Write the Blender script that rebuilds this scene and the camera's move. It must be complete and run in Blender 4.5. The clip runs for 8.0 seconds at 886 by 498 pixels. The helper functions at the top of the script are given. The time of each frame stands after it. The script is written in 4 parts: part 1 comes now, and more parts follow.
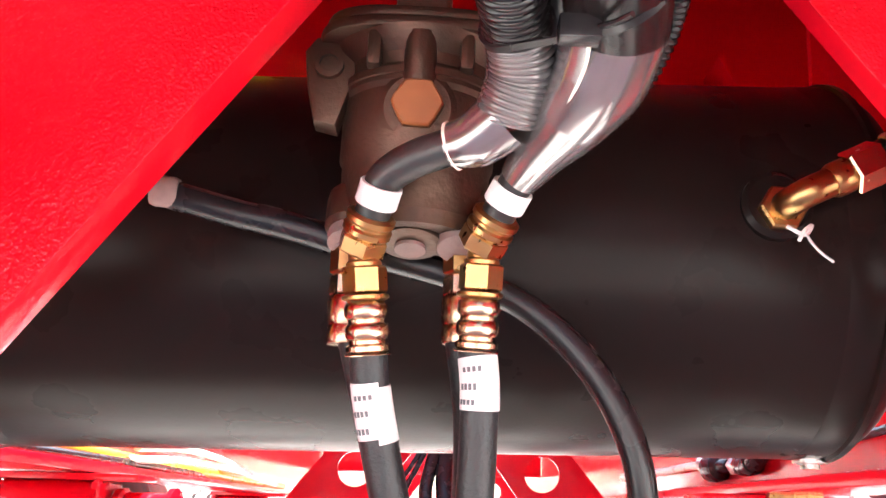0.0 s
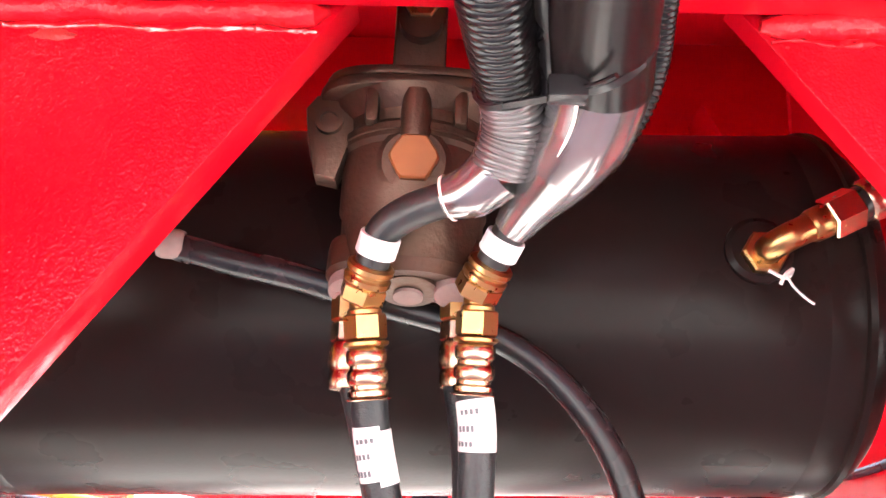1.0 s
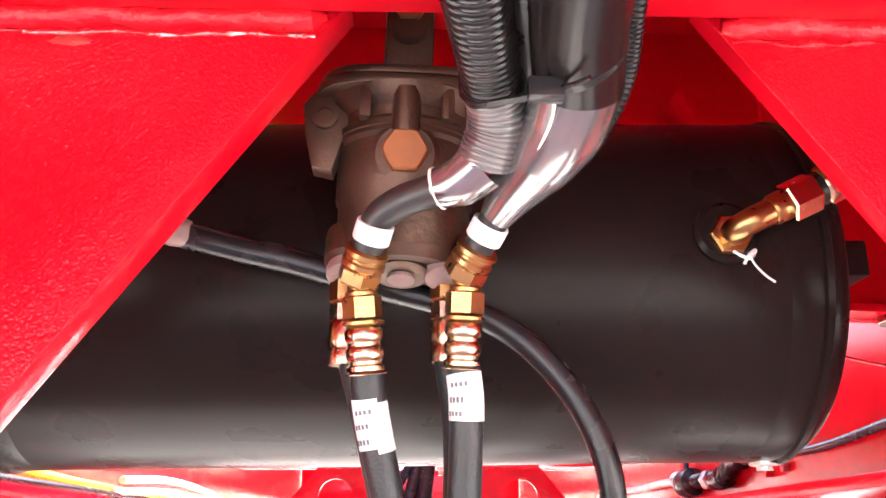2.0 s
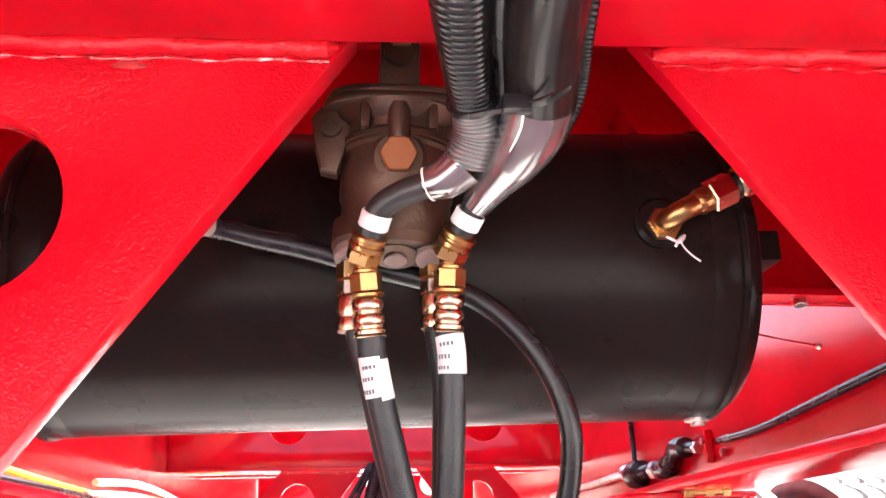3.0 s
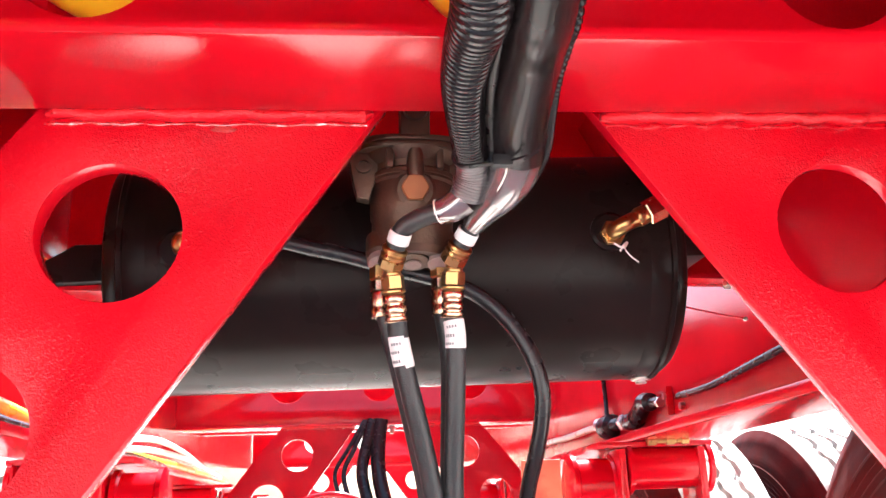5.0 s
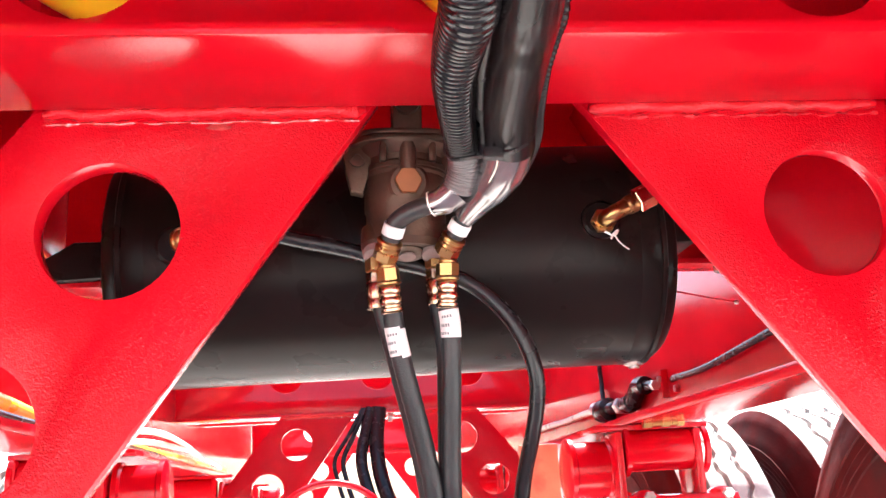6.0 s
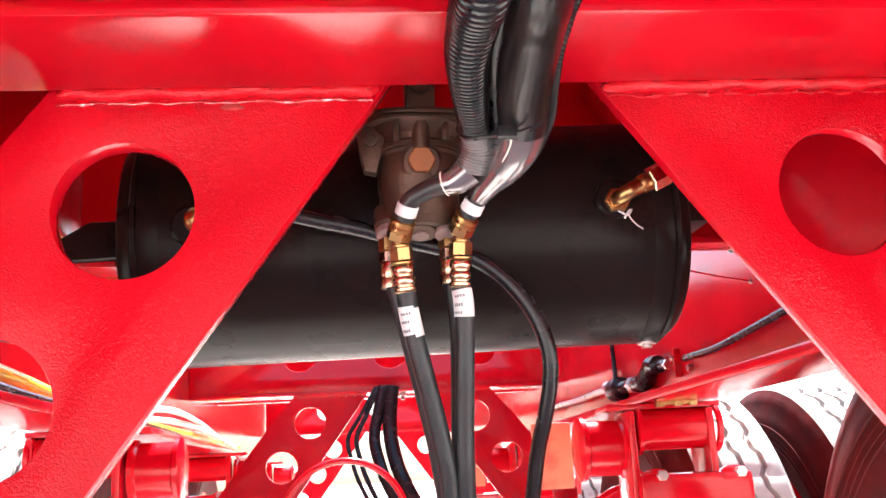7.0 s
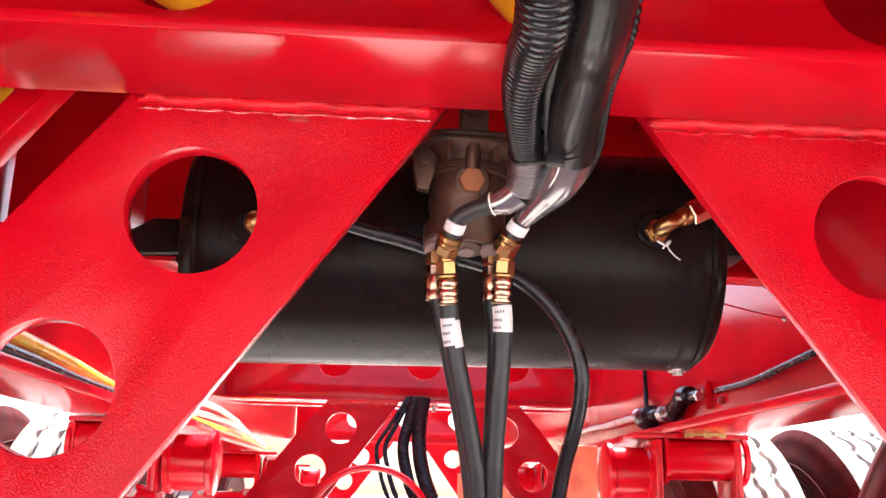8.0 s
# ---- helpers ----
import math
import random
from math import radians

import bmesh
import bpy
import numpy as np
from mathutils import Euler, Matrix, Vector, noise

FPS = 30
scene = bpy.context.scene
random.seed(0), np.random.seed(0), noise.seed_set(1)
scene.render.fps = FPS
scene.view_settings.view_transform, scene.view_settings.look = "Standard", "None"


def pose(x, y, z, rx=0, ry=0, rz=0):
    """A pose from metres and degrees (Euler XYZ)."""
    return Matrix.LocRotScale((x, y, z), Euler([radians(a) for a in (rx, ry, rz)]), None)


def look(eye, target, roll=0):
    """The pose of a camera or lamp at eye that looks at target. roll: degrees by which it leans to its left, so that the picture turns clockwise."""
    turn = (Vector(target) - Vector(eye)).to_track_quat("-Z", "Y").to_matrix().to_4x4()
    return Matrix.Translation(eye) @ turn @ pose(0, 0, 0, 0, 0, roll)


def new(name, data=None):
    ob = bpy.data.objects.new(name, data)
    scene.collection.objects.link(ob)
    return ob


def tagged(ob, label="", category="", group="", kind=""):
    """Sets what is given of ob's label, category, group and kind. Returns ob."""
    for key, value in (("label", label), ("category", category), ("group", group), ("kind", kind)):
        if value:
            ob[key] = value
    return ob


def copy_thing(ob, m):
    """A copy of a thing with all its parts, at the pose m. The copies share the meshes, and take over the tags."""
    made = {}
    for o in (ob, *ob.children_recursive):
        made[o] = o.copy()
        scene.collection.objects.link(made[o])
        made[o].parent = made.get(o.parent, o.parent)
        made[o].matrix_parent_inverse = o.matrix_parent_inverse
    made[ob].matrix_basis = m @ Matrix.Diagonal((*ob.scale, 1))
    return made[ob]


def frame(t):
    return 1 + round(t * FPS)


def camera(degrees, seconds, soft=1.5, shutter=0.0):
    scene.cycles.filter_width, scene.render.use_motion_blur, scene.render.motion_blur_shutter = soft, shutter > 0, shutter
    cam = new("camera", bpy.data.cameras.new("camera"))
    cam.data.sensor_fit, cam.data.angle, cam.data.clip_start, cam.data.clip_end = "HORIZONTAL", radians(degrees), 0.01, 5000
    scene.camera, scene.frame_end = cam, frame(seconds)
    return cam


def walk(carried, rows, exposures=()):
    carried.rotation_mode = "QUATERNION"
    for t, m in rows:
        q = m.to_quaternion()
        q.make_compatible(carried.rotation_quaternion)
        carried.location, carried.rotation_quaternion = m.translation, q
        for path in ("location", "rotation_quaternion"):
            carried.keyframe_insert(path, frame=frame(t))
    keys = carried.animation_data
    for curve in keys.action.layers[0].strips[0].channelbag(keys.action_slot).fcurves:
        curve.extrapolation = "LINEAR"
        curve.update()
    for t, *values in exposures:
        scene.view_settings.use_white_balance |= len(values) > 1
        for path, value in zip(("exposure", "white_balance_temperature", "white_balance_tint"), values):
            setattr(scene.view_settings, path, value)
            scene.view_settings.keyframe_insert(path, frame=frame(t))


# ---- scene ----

# ---- camera ----
cam = camera(50.0, 8.0, soft=1.5)
ROWS = [  # seconds, x, y, z, yaw, pitch, roll
    (0.0, -0.0348, -0.2786, 0.8898, -0.01, 15.53, 1.86),
    (0.5, -0.0462, -0.3058, 0.8807, -1.46, 18.62, 1.07),
    (1.0, -0.0373, -0.2936, 0.8869, -0.55, 18.19, 1.04),
    (1.2, -0.0355, -0.2902, 0.8884, -0.46, 17.76, 0.94),
    (1.5, -0.0355, -0.2916, 0.8871, -0.68, 17.41, 0.80),
    (1.7, -0.0378, -0.2960, 0.8876, -1.21, 16.97, 0.43),
    (2.8, -0.0567, -0.4017, 0.8378, -3.95, 18.13, -1.01),
    (3.0, -0.0632, -0.4009, 0.8384, -4.94, 18.06, -1.50),
    (3.5, -0.0537, -0.4009, 0.8395, -3.90, 18.37, -1.13),
    (3.8, -0.0650, -0.4208, 0.8348, -5.08, 18.49, -1.30),
    (4.0, -0.0863, -0.5041, 0.8250, -6.36, 16.94, -1.08),
    (4.2, -0.0918, -0.5258, 0.8203, -6.54, 16.82, -1.33),
    (5.3, -0.0936, -0.5882, 0.8159, -5.88, 15.15, -2.42),
    (5.5, -0.0937, -0.5879, 0.8171, -6.02, 15.00, -2.68),
    (6.0, -0.0936, -0.5899, 0.8159, -6.23, 14.79, -3.24),
    (6.5, -0.0924, -0.5900, 0.8179, -5.99, 14.33, -3.35),
    (7.0, -0.0944, -0.5903, 0.8160, -5.40, 13.58, -3.07),
    (7.5, -0.0939, -0.5941, 0.8135, -4.41, 13.51, -0.93),
    (8.0, -0.1007, -0.6230, 0.8081, -2.93, 14.55, 1.51),
]
EXPOSURE = 2.93
walk(cam, [(t, pose(x, y, z, 90 + pitch, 0, yaw) @ pose(0, 0, 0, 0, 0, roll)) for t, x, y, z, yaw, pitch, roll in ROWS],
     [(t, EXPOSURE + e) for t, e in ((0.0, 0.28), (0.5, 0.56), (1.5, 0.66), (3.0, 0.12), (4.0, 0.0), (5.5, 0.03), (7.0, -0.1), (7.5, -0.22), (8.0, -0.28))])

# ---- world and sun ----
SUN_EL, SUN_AZ = 58.0, 15.0      # azimuth clockwise from +y
world = bpy.data.worlds.new("sky")
scene.world = world
world.use_nodes = True
wt = world.node_tree
sky = wt.nodes.new("ShaderNodeTexSky")
sky.sky_type = 'NISHITA'
sky.sun_disc = False
sky.sun_elevation = radians(SUN_EL)
sky.sun_rotation = radians(SUN_AZ)
sky.air_density, sky.dust_density = 1.0, 2.5
wt.nodes["Background"].inputs[1].default_value = 0.08
wt.links.new(sky.outputs[0], wt.nodes["Background"].inputs[0])
sun_data = bpy.data.lights.new("sun", 'SUN')
sun_data.energy, sun_data.angle, sun_data.color = 5.0, radians(0.5), (1.0, 0.97, 0.93)
sun = new("sun", sun_data)
a = radians(SUN_AZ)
sun_from = Vector((math.sin(a) * math.cos(radians(SUN_EL)), math.cos(a) * math.cos(radians(SUN_EL)), math.sin(radians(SUN_EL))))
sun.matrix_world = look(sun_from * 20, (0, 0, 0))


# ---- materials ----
def material(name, colour, rough=0.5, metal=0.0, grain=0.0, grain_scale=300.0, vary=0.15, vary_scale=12.0,
             coat=0.0, spec=0.5, dirt_glint=None, dirt_glint_amount=0.0, dirt_glint_scale=25.0, rough_vary=0.1, pebble=0.0):
    m = bpy.data.materials.new(name)
    m.use_nodes = True
    nt = m.node_tree
    b = nt.nodes["Principled BSDF"]
    b.inputs["Metallic"].default_value = metal
    b.inputs["Coat Weight"].default_value = coat
    b.inputs["Coat Roughness"].default_value = 0.08
    b.inputs["Specular IOR Level"].default_value = spec
    co = nt.nodes.new("ShaderNodeTexCoord")

    def noise_at(scale, detail=4.0):
        n = nt.nodes.new("ShaderNodeTexNoise")
        n.inputs["Scale"].default_value = scale
        n.inputs["Detail"].default_value = detail
        nt.links.new(co.outputs["Object"], n.inputs["Vector"])
        return n

    def ramp(src, lo, hi, at0=0.3, at1=0.7):
        r = nt.nodes.new("ShaderNodeValToRGB")
        r.color_ramp.elements[0].position, r.color_ramp.elements[1].position = at0, at1
        r.color_ramp.elements[0].color, r.color_ramp.elements[1].color = lo, hi
        nt.links.new(src, r.inputs[0])
        return r

    big = noise_at(vary_scale)
    lo = tuple(c * (1 - vary) for c in colour)
    hi = tuple(min(1.0, c * (1 + vary)) for c in colour)
    col = ramp(big.outputs["Fac"], (*lo, 1), (*hi, 1)).outputs["Color"]
    # second colour in random patches: dirt, or the weld toe's painted sparkle
    if dirt_glint:
        dn = noise_at(dirt_glint_scale, 8.0)
        mask = ramp(dn.outputs["Fac"], (0, 0, 0, 1), (dirt_glint_amount,) * 3 + (1,), 0.52, 0.75)
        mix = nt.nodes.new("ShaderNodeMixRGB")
        mix.inputs[2].default_value = (*dirt_glint, 1)
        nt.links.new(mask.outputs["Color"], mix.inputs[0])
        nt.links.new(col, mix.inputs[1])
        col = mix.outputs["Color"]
    nt.links.new(col, b.inputs["Base Color"])
    rn = noise_at(vary_scale * 3)
    rr = nt.nodes.new("ShaderNodeMapRange")
    rr.inputs[3].default_value, rr.inputs[4].default_value = max(0.02, rough - rough_vary), min(1.0, rough + rough_vary)
    nt.links.new(rn.outputs["Fac"], rr.inputs[0])
    nt.links.new(rr.outputs[0], b.inputs["Roughness"])
    if grain:
        gn = noise_at(grain_scale, 3.0)
        bump = nt.nodes.new("ShaderNodeBump")
        bump.inputs["Strength"].default_value = grain
        bump.inputs["Distance"].default_value = 0.001
        height = gn.outputs["Fac"]
        if pebble:      # rounded pebbles of thick paint over the grain
            cell = nt.nodes.new("ShaderNodeTexVoronoi")
            cell.feature = 'SMOOTH_F1'
            cell.inputs["Scale"].default_value = pebble
            nt.links.new(co.outputs["Object"], cell.inputs["Vector"])
            less = nt.nodes.new("ShaderNodeMath")
            less.operation = 'MULTIPLY_ADD'
            less.inputs[1].default_value = -1.2
            nt.links.new(cell.outputs["Distance"], less.inputs[0])
            nt.links.new(height, less.inputs[2])
            height = less.outputs[0]
        nt.links.new(height, bump.inputs["Height"])
        nt.links.new(bump.outputs[0], b.inputs["Normal"])
    return m


RED = material("red_gloss_paint", (0.55, 0.0025, 0.012), 0.16, grain=0.12, grain_scale=420, vary=0.15, vary_scale=6, coat=0.0, spec=0.44, dirt_glint=(0.40, 0.003, 0.010), dirt_glint_amount=0.4, dirt_glint_scale=14)
RED_PLATE = material("red_orange_peel_paint", (0.49, 0.0021, 0.0105), 0.10, pebble=950, grain=0.36, grain_scale=420, vary=0.16, vary_scale=9, coat=0.0, spec=0.20, rough_vary=0.05, dirt_glint=(0.70, 0.02, 0.03), dirt_glint_amount=0.25, dirt_glint_scale=240)
SCORCH = material("scorched_paint", (0.34, 0.018, 0.017), 0.5, grain=0.6, grain_scale=500, vary=0.4, vary_scale=90)
# white sparkle along the weld toe, painted in as pale patches
GLINT = material("glossy_weld_toe_painted_sparkle", (0.66, 0.02, 0.025), 0.14, grain=0.8, grain_scale=420, vary=0.2, vary_scale=80, coat=1.0, spec=0.8, dirt_glint=(0.85, 0.80, 0.78), dirt_glint_amount=1.0, dirt_glint_scale=70)
CREAM = material("pale_cream_nylon_line", (0.85, 0.79, 0.66), 0.3, vary=0.1)
SLEEVE = material("satin_black_sleeve_plastic", (0.012, 0.009, 0.009), 0.24, grain=0.04, vary=0.2, spec=0.2, rough_vary=0.05)
RED_WELD = material("red_painted_weld", (0.62, 0.005, 0.014), 0.3, grain=1.0, grain_scale=380, vary=0.15, coat=0.0, spec=0.35, dirt_glint=(0.12, 0.02, 0.015), dirt_glint_amount=0.6)
TANK = material("black_tank_paint", (0.0118, 0.0071, 0.0064), 0.28, grain=0.04, grain_scale=420, vary=0.3, vary_scale=7, rough_vary=0.04, spec=0.08)
RUBBER = material("black_hose_rubber", (0.012, 0.0125, 0.014), 0.45, grain=0.4, grain_scale=600, vary=0.25)
NYLON = material("black_nylon", (0.014, 0.012, 0.013), 0.26, grain=0.1, vary=0.2, spec=0.32)
TAPE = material("scuffed_black_tape", (0.020, 0.019, 0.019), 0.42, grain=0.5, grain_scale=160, vary=0.4, vary_scale=70, dirt_glint=(0.05, 0.048, 0.045), dirt_glint_amount=0.5, dirt_glint_scale=120)
# paler, metallic copies of the black loom plastic; the bends' highlight is painted in
HIGHLIGHT_WRAP = material("black_wrap_with_painted_highlight", (0.27, 0.25, 0.25), 0.17, metal=0.78, grain=0.10, grain_scale=60, vary=0.25, vary_scale=30, spec=0.8, rough_vary=0.06)
HIGHLIGHT_RIB = material("black_ribs_with_painted_highlight", (0.15, 0.14, 0.14), 0.20, metal=0.6, grain=0.05, vary=0.2, spec=0.6, rough_vary=0.05)
LOOM = material("glossy_black_loom_plastic", (0.012, 0.010, 0.010), 0.17, grain=0.05, vary=0.2, spec=0.36, rough_vary=0.05)
BRASS = material("yellow_brass", (0.43, 0.26, 0.105), 0.30, metal=1.0, vary=0.12, vary_scale=60, grain=0.08)
COPPER = material("copper_coloured_crimp", (0.52, 0.36, 0.24), 0.24, metal=1.0, vary=0.12, vary_scale=60, grain=0.08)
PLUGM = material("orange_plug", (0.27, 0.088, 0.024), 0.5, metal=0.15, vary=0.1, vary_scale=80)
CAST = material("cast_bronze_grey_alloy", (0.082, 0.046, 0.031), 0.45, metal=0.65, vary=0.2, vary_scale=40, grain=0.35, grain_scale=350)
PINK = material("dusty_thread_sealant", (0.22, 0.145, 0.13), 0.7, vary=0.15, vary_scale=120, grain=0.3)
STEEL = material("zinc_plated_steel", (0.6, 0.58, 0.55), 0.3, metal=1.0, vary=0.1, vary_scale=60)
LABEL = material("white_paper_label", (0.66, 0.65, 0.64), 0.6, vary=0.04, vary_scale=60)
INK = material("grey_ink", (0.12, 0.12, 0.13), 0.7, vary=0.2)
YELLOW = material("yellow_nylon_line", (0.85, 0.55, 0.02), 0.3, vary=0.08)
# reddened rubber: bounce light off the red chassis is painted in
TYRE = material("tyre_rubber_with_painted_red_bounce", (0.062, 0.0040, 0.0045), 0.55, spec=0.06, grain=0.3, grain_scale=200, vary=0.35, vary_scale=9, dirt_glint=(0.020, 0.015, 0.014), dirt_glint_amount=0.8, dirt_glint_scale=14)
# pale grey holds both the dust and painted-in sun on the treads
TREAD = material("dusty_tyre_tread_painted_sun", (0.34, 0.33, 0.315), 0.85, grain=0.5, grain_scale=180, vary=0.2, vary_scale=9, dirt_glint=(0.06, 0.055, 0.05), dirt_glint_amount=0.6, dirt_glint_scale=30)
# sun on the red end plate, put into the colour as pale orange
SUNLIT_RED = material("pale_orange_sunlit_red", (0.72, 0.24, 0.13), 0.55, vary=0.2, vary_scale=25, grain=0.2, dirt_glint=(0.60, 0.06, 0.04), dirt_glint_amount=0.8, dirt_glint_scale=16)
TIEM = material("white_wire_tie", (0.75, 0.72, 0.7), 0.5, vary=0.05)
CONCRETE = material("pale_concrete", (0.60, 0.59, 0.57), 0.85, grain=0.5, grain_scale=60, vary=0.12, vary_scale=0.6, dirt_glint=(0.22, 0.21, 0.19), dirt_glint_amount=0.5, dirt_glint_scale=1.5)


# ---- mesh helpers ----
def part(name, bm, mat, parent=None, label="", smooth=True, crease=35):
    me = bpy.data.meshes.new(name)
    bm.normal_update()
    bm.to_mesh(me)
    bm.free()
    if smooth:
        for p in me.polygons:
            p.use_smooth = True
        me.set_sharp_from_angle(angle=radians(crease))
    me.materials.append(mat)
    ob = new(name, me)
    ob.parent = parent
    if label:
        ob["label"] = label
    return ob


def thing(name, label, category, at=(0, 0, 0), group="", kind=""):
    ob = new(name)
    ob.location = at
    ob.empty_display_size = 0.02
    return tagged(ob, label, category, group, kind)


def shifted(bm, at):
    bmesh.ops.translate(bm, vec=Vector(at), verts=bm.verts)
    return bm


def merged(*parts):
    """One bmesh out of several."""
    out = parts[0]
    for b in parts[1:]:
        me = bpy.data.meshes.new("tmp")
        b.to_mesh(me)
        b.free()
        out.from_mesh(me)
        bpy.data.meshes.remove(me)
    return out


def box(sx, sy, sz, at=(0, 0, 0), bevel=0.002, turn=None):
    bm = bmesh.new()
    bmesh.ops.create_cube(bm, size=1.0)
    bmesh.ops.scale(bm, vec=(sx, sy, sz), verts=bm.verts)
    if bevel:
        bmesh.ops.bevel(bm, geom=bm.edges[:], offset=bevel, segments=2, affect='EDGES', profile=0.6)
    if turn is not None:
        bmesh.ops.transform(bm, matrix=turn, verts=bm.verts)
    return shifted(bm, at)


def basis(direction):
    return Vector(direction).normalized().to_track_quat('Z', 'Y').to_matrix().to_4x4()


def lathe(profile, at=(0, 0, 0), direction=(0, 0, 1), seg=32, cap=True, spin=0.0):
    """profile: (radius, height) rows along the direction."""
    bm = bmesh.new()
    rings = []
    for r, h in profile:
        rings.append([bm.verts.new((r * math.cos(2 * math.pi * k / seg + spin), r * math.sin(2 * math.pi * k / seg + spin), h)) for k in range(seg)])
    for p, q in zip(rings, rings[1:]):
        for k in range(seg):
            bm.faces.new((p[k], p[(k + 1) % seg], q[(k + 1) % seg], q[k]))
    if cap:
        bm.faces.new(rings[0][::-1])
        bm.faces.new(rings[-1])
    bmesh.ops.transform(bm, matrix=Matrix.Translation(at) @ basis(direction), verts=bm.verts)
    return bm


def hexnut(r, h, at, direction, spin=0.0):
    e = r * 0.09
    return lathe([(r - e, 0), (r, e), (r, h - e), (r - e, h)], at, direction, seg=6, spin=spin)


def spline(points, step=0.004):
    """Points along a smooth curve through the given ones."""
    p = [Vector(v) for v in points]
    p = [2 * p[0] - p[1]] + p + [2 * p[-1] - p[-2]]
    out = []
    for i in range(1, len(p) - 2):
        n = max(2, int((p[i + 1] - p[i]).length / step))
        for k in range(n):
            t = k / n
            out.append(0.5 * ((2 * p[i]) + (p[i + 1] - p[i - 1]) * t + (2 * p[i - 1] - 5 * p[i] + 4 * p[i + 1] - p[i + 2]) * t * t
                              + (3 * p[i] - p[i - 1] - 3 * p[i + 1] + p[i + 2]) * t ** 3))
    out.append(p[-2])
    return out


def tube(points, radius, seg=16, step=0.004, start=0.0, end=1.0):
    """A pipe along a smooth curve; radius is a number or a function of (length so far, share of the way)."""
    path = spline(points, step)
    n = len(path)
    path = path[int(start * (n - 1)):int(end * (n - 1)) + 1]
    bm = bmesh.new()
    rings, length = [], 0.0
    side = None
    for i, c in enumerate(path):
        d = (path[min(i + 1, len(path) - 1)] - path[max(i - 1, 0)]).normalized()
        if side is None:
            side = d.orthogonal().normalized()
        side = (side - d * side.dot(d)).normalized()
        up = d.cross(side)
        if i:
            length += (c - path[i - 1]).length
        r = radius(length, i / max(1, len(path) - 1)) if callable(radius) else radius
        rings.append([bm.verts.new(c + r * (math.cos(2 * math.pi * k / seg) * side + math.sin(2 * math.pi * k / seg) * up)) for k in range(seg)])
    for p, q in zip(rings, rings[1:]):
        for k in range(seg):
            bm.faces.new((p[k], p[(k + 1) % seg], q[(k + 1) % seg], q[k]))
    bm.faces.new(rings[0][::-1])
    bm.faces.new(rings[-1])
    return bm


def sheet(outline, holes, thick, bevel=0.0012, n=48):
    """A flat plate in x and z, from y = 0 to thick, with round holes (x, z, r)."""
    cu = bpy.data.curves.new("outline", 'CURVE')
    cu.dimensions, cu.fill_mode = '2D', 'BOTH'
    rings = [list(outline)]
    for x, z, r in holes:
        rings.append([(x + r * math.cos(2 * math.pi * k / n), z + r * math.sin(2 * math.pi * k / n)) for k in range(n)])
    for ring in rings:
        s = cu.splines.new('POLY')
        s.points.add(len(ring) - 1)
        s.use_cyclic_u = True
        for q, (x, z) in zip(s.points, ring):
            q.co = (x, z, 0, 1)
    cu.extrude, cu.bevel_depth, cu.bevel_resolution, cu.offset = thick / 2 - bevel, bevel, 1, -bevel
    ob = bpy.data.objects.new("outline", cu)
    me = bpy.data.meshes.new_from_object(ob)
    bm = bmesh.new()
    bm.from_mesh(me)
    bmesh.ops.remove_doubles(bm, verts=bm.verts, dist=1e-5)
    bpy.data.objects.remove(ob)
    bpy.data.curves.remove(cu)
    bpy.data.meshes.remove(me)
    bmesh.ops.transform(bm, matrix=Matrix.Translation((0, thick / 2, 0)) @ Matrix.Rotation(math.pi / 2, 4, 'X'), verts=bm.verts)
    return bm


def weld(p0, p1, r=0.006, seed=1):
    """An uneven bead of weld along a line."""
    rng = random.Random(seed)
    p0, p1 = Vector(p0), Vector(p1)
    n = max(4, int((p1 - p0).length / 0.012))
    pts = [p0.lerp(p1, i / n) + Vector((0, rng.uniform(-0.0008, 0.0008), rng.uniform(-0.0014, 0.0014))) for i in range(n + 1)]
    off = rng.uniform(0, 50)

    def size(length, share):
        lump = noise.noise((length * 40 + off, 0, seed)) * 0.30 + noise.noise((length * 190, off, seed)) * 0.22 + noise.noise((length * 700, seed, off)) * 0.10
        return r * (0.92 + lump) * min(1, 0.4 + 20 * min(share, 1 - share))

    return tube(pts, size, seg=12, step=0.0025)


# ---- ground ----
bm = bmesh.new()
bmesh.ops.create_grid(bm, x_segments=8, y_segments=8, size=900)
tagged(part("ground", bm, CONCRETE), "pale sunlit concrete yard reaching to the horizon", "ground", kind="structure")

# ---- trailer chassis ----
Z0 = 1.07            # underside of the cross beams
BAY = 2.195          # from one cross beam to the next
MID = -0.055         # middle of the chassis
WEB = 0.53           # half the distance between the main webs
FLZ = 0.93           # underside of the main beams


def main_beam(x, inner):
    """A long welded I-beam; inner is the side (+1 or -1) that faces the middle."""
    ob = thing("main_beam", "long red painted steel main beam of a trailer chassis", "beam", (x, 0, FLZ), "main beams")
    y0, y1 = -8.1, 7.5
    part("bottom_flange", box(0.135, y1 - y0, 0.016, (0, (y0 + y1) / 2, 0.008), 0.003), RED, ob)
    part("web", box(0.010, y1 - y0, 0.40, (0, (y0 + y1) / 2, 0.2165), 0.001), RED, ob)
    part("top_flange", box(0.135, y1 - y0, 0.014, (0, (y0 + y1) / 2, 0.424), 0.003), RED, ob)
    part("weld_seam", weld((inner * 0.007, y0 + 0.1, 0.018), (inner * 0.007, y1 - 0.1, 0.018), 0.005, 5), RED_WELD, ob)
    return ob


main_beam(MID + WEB, -1)
main_beam(MID - WEB, 1)


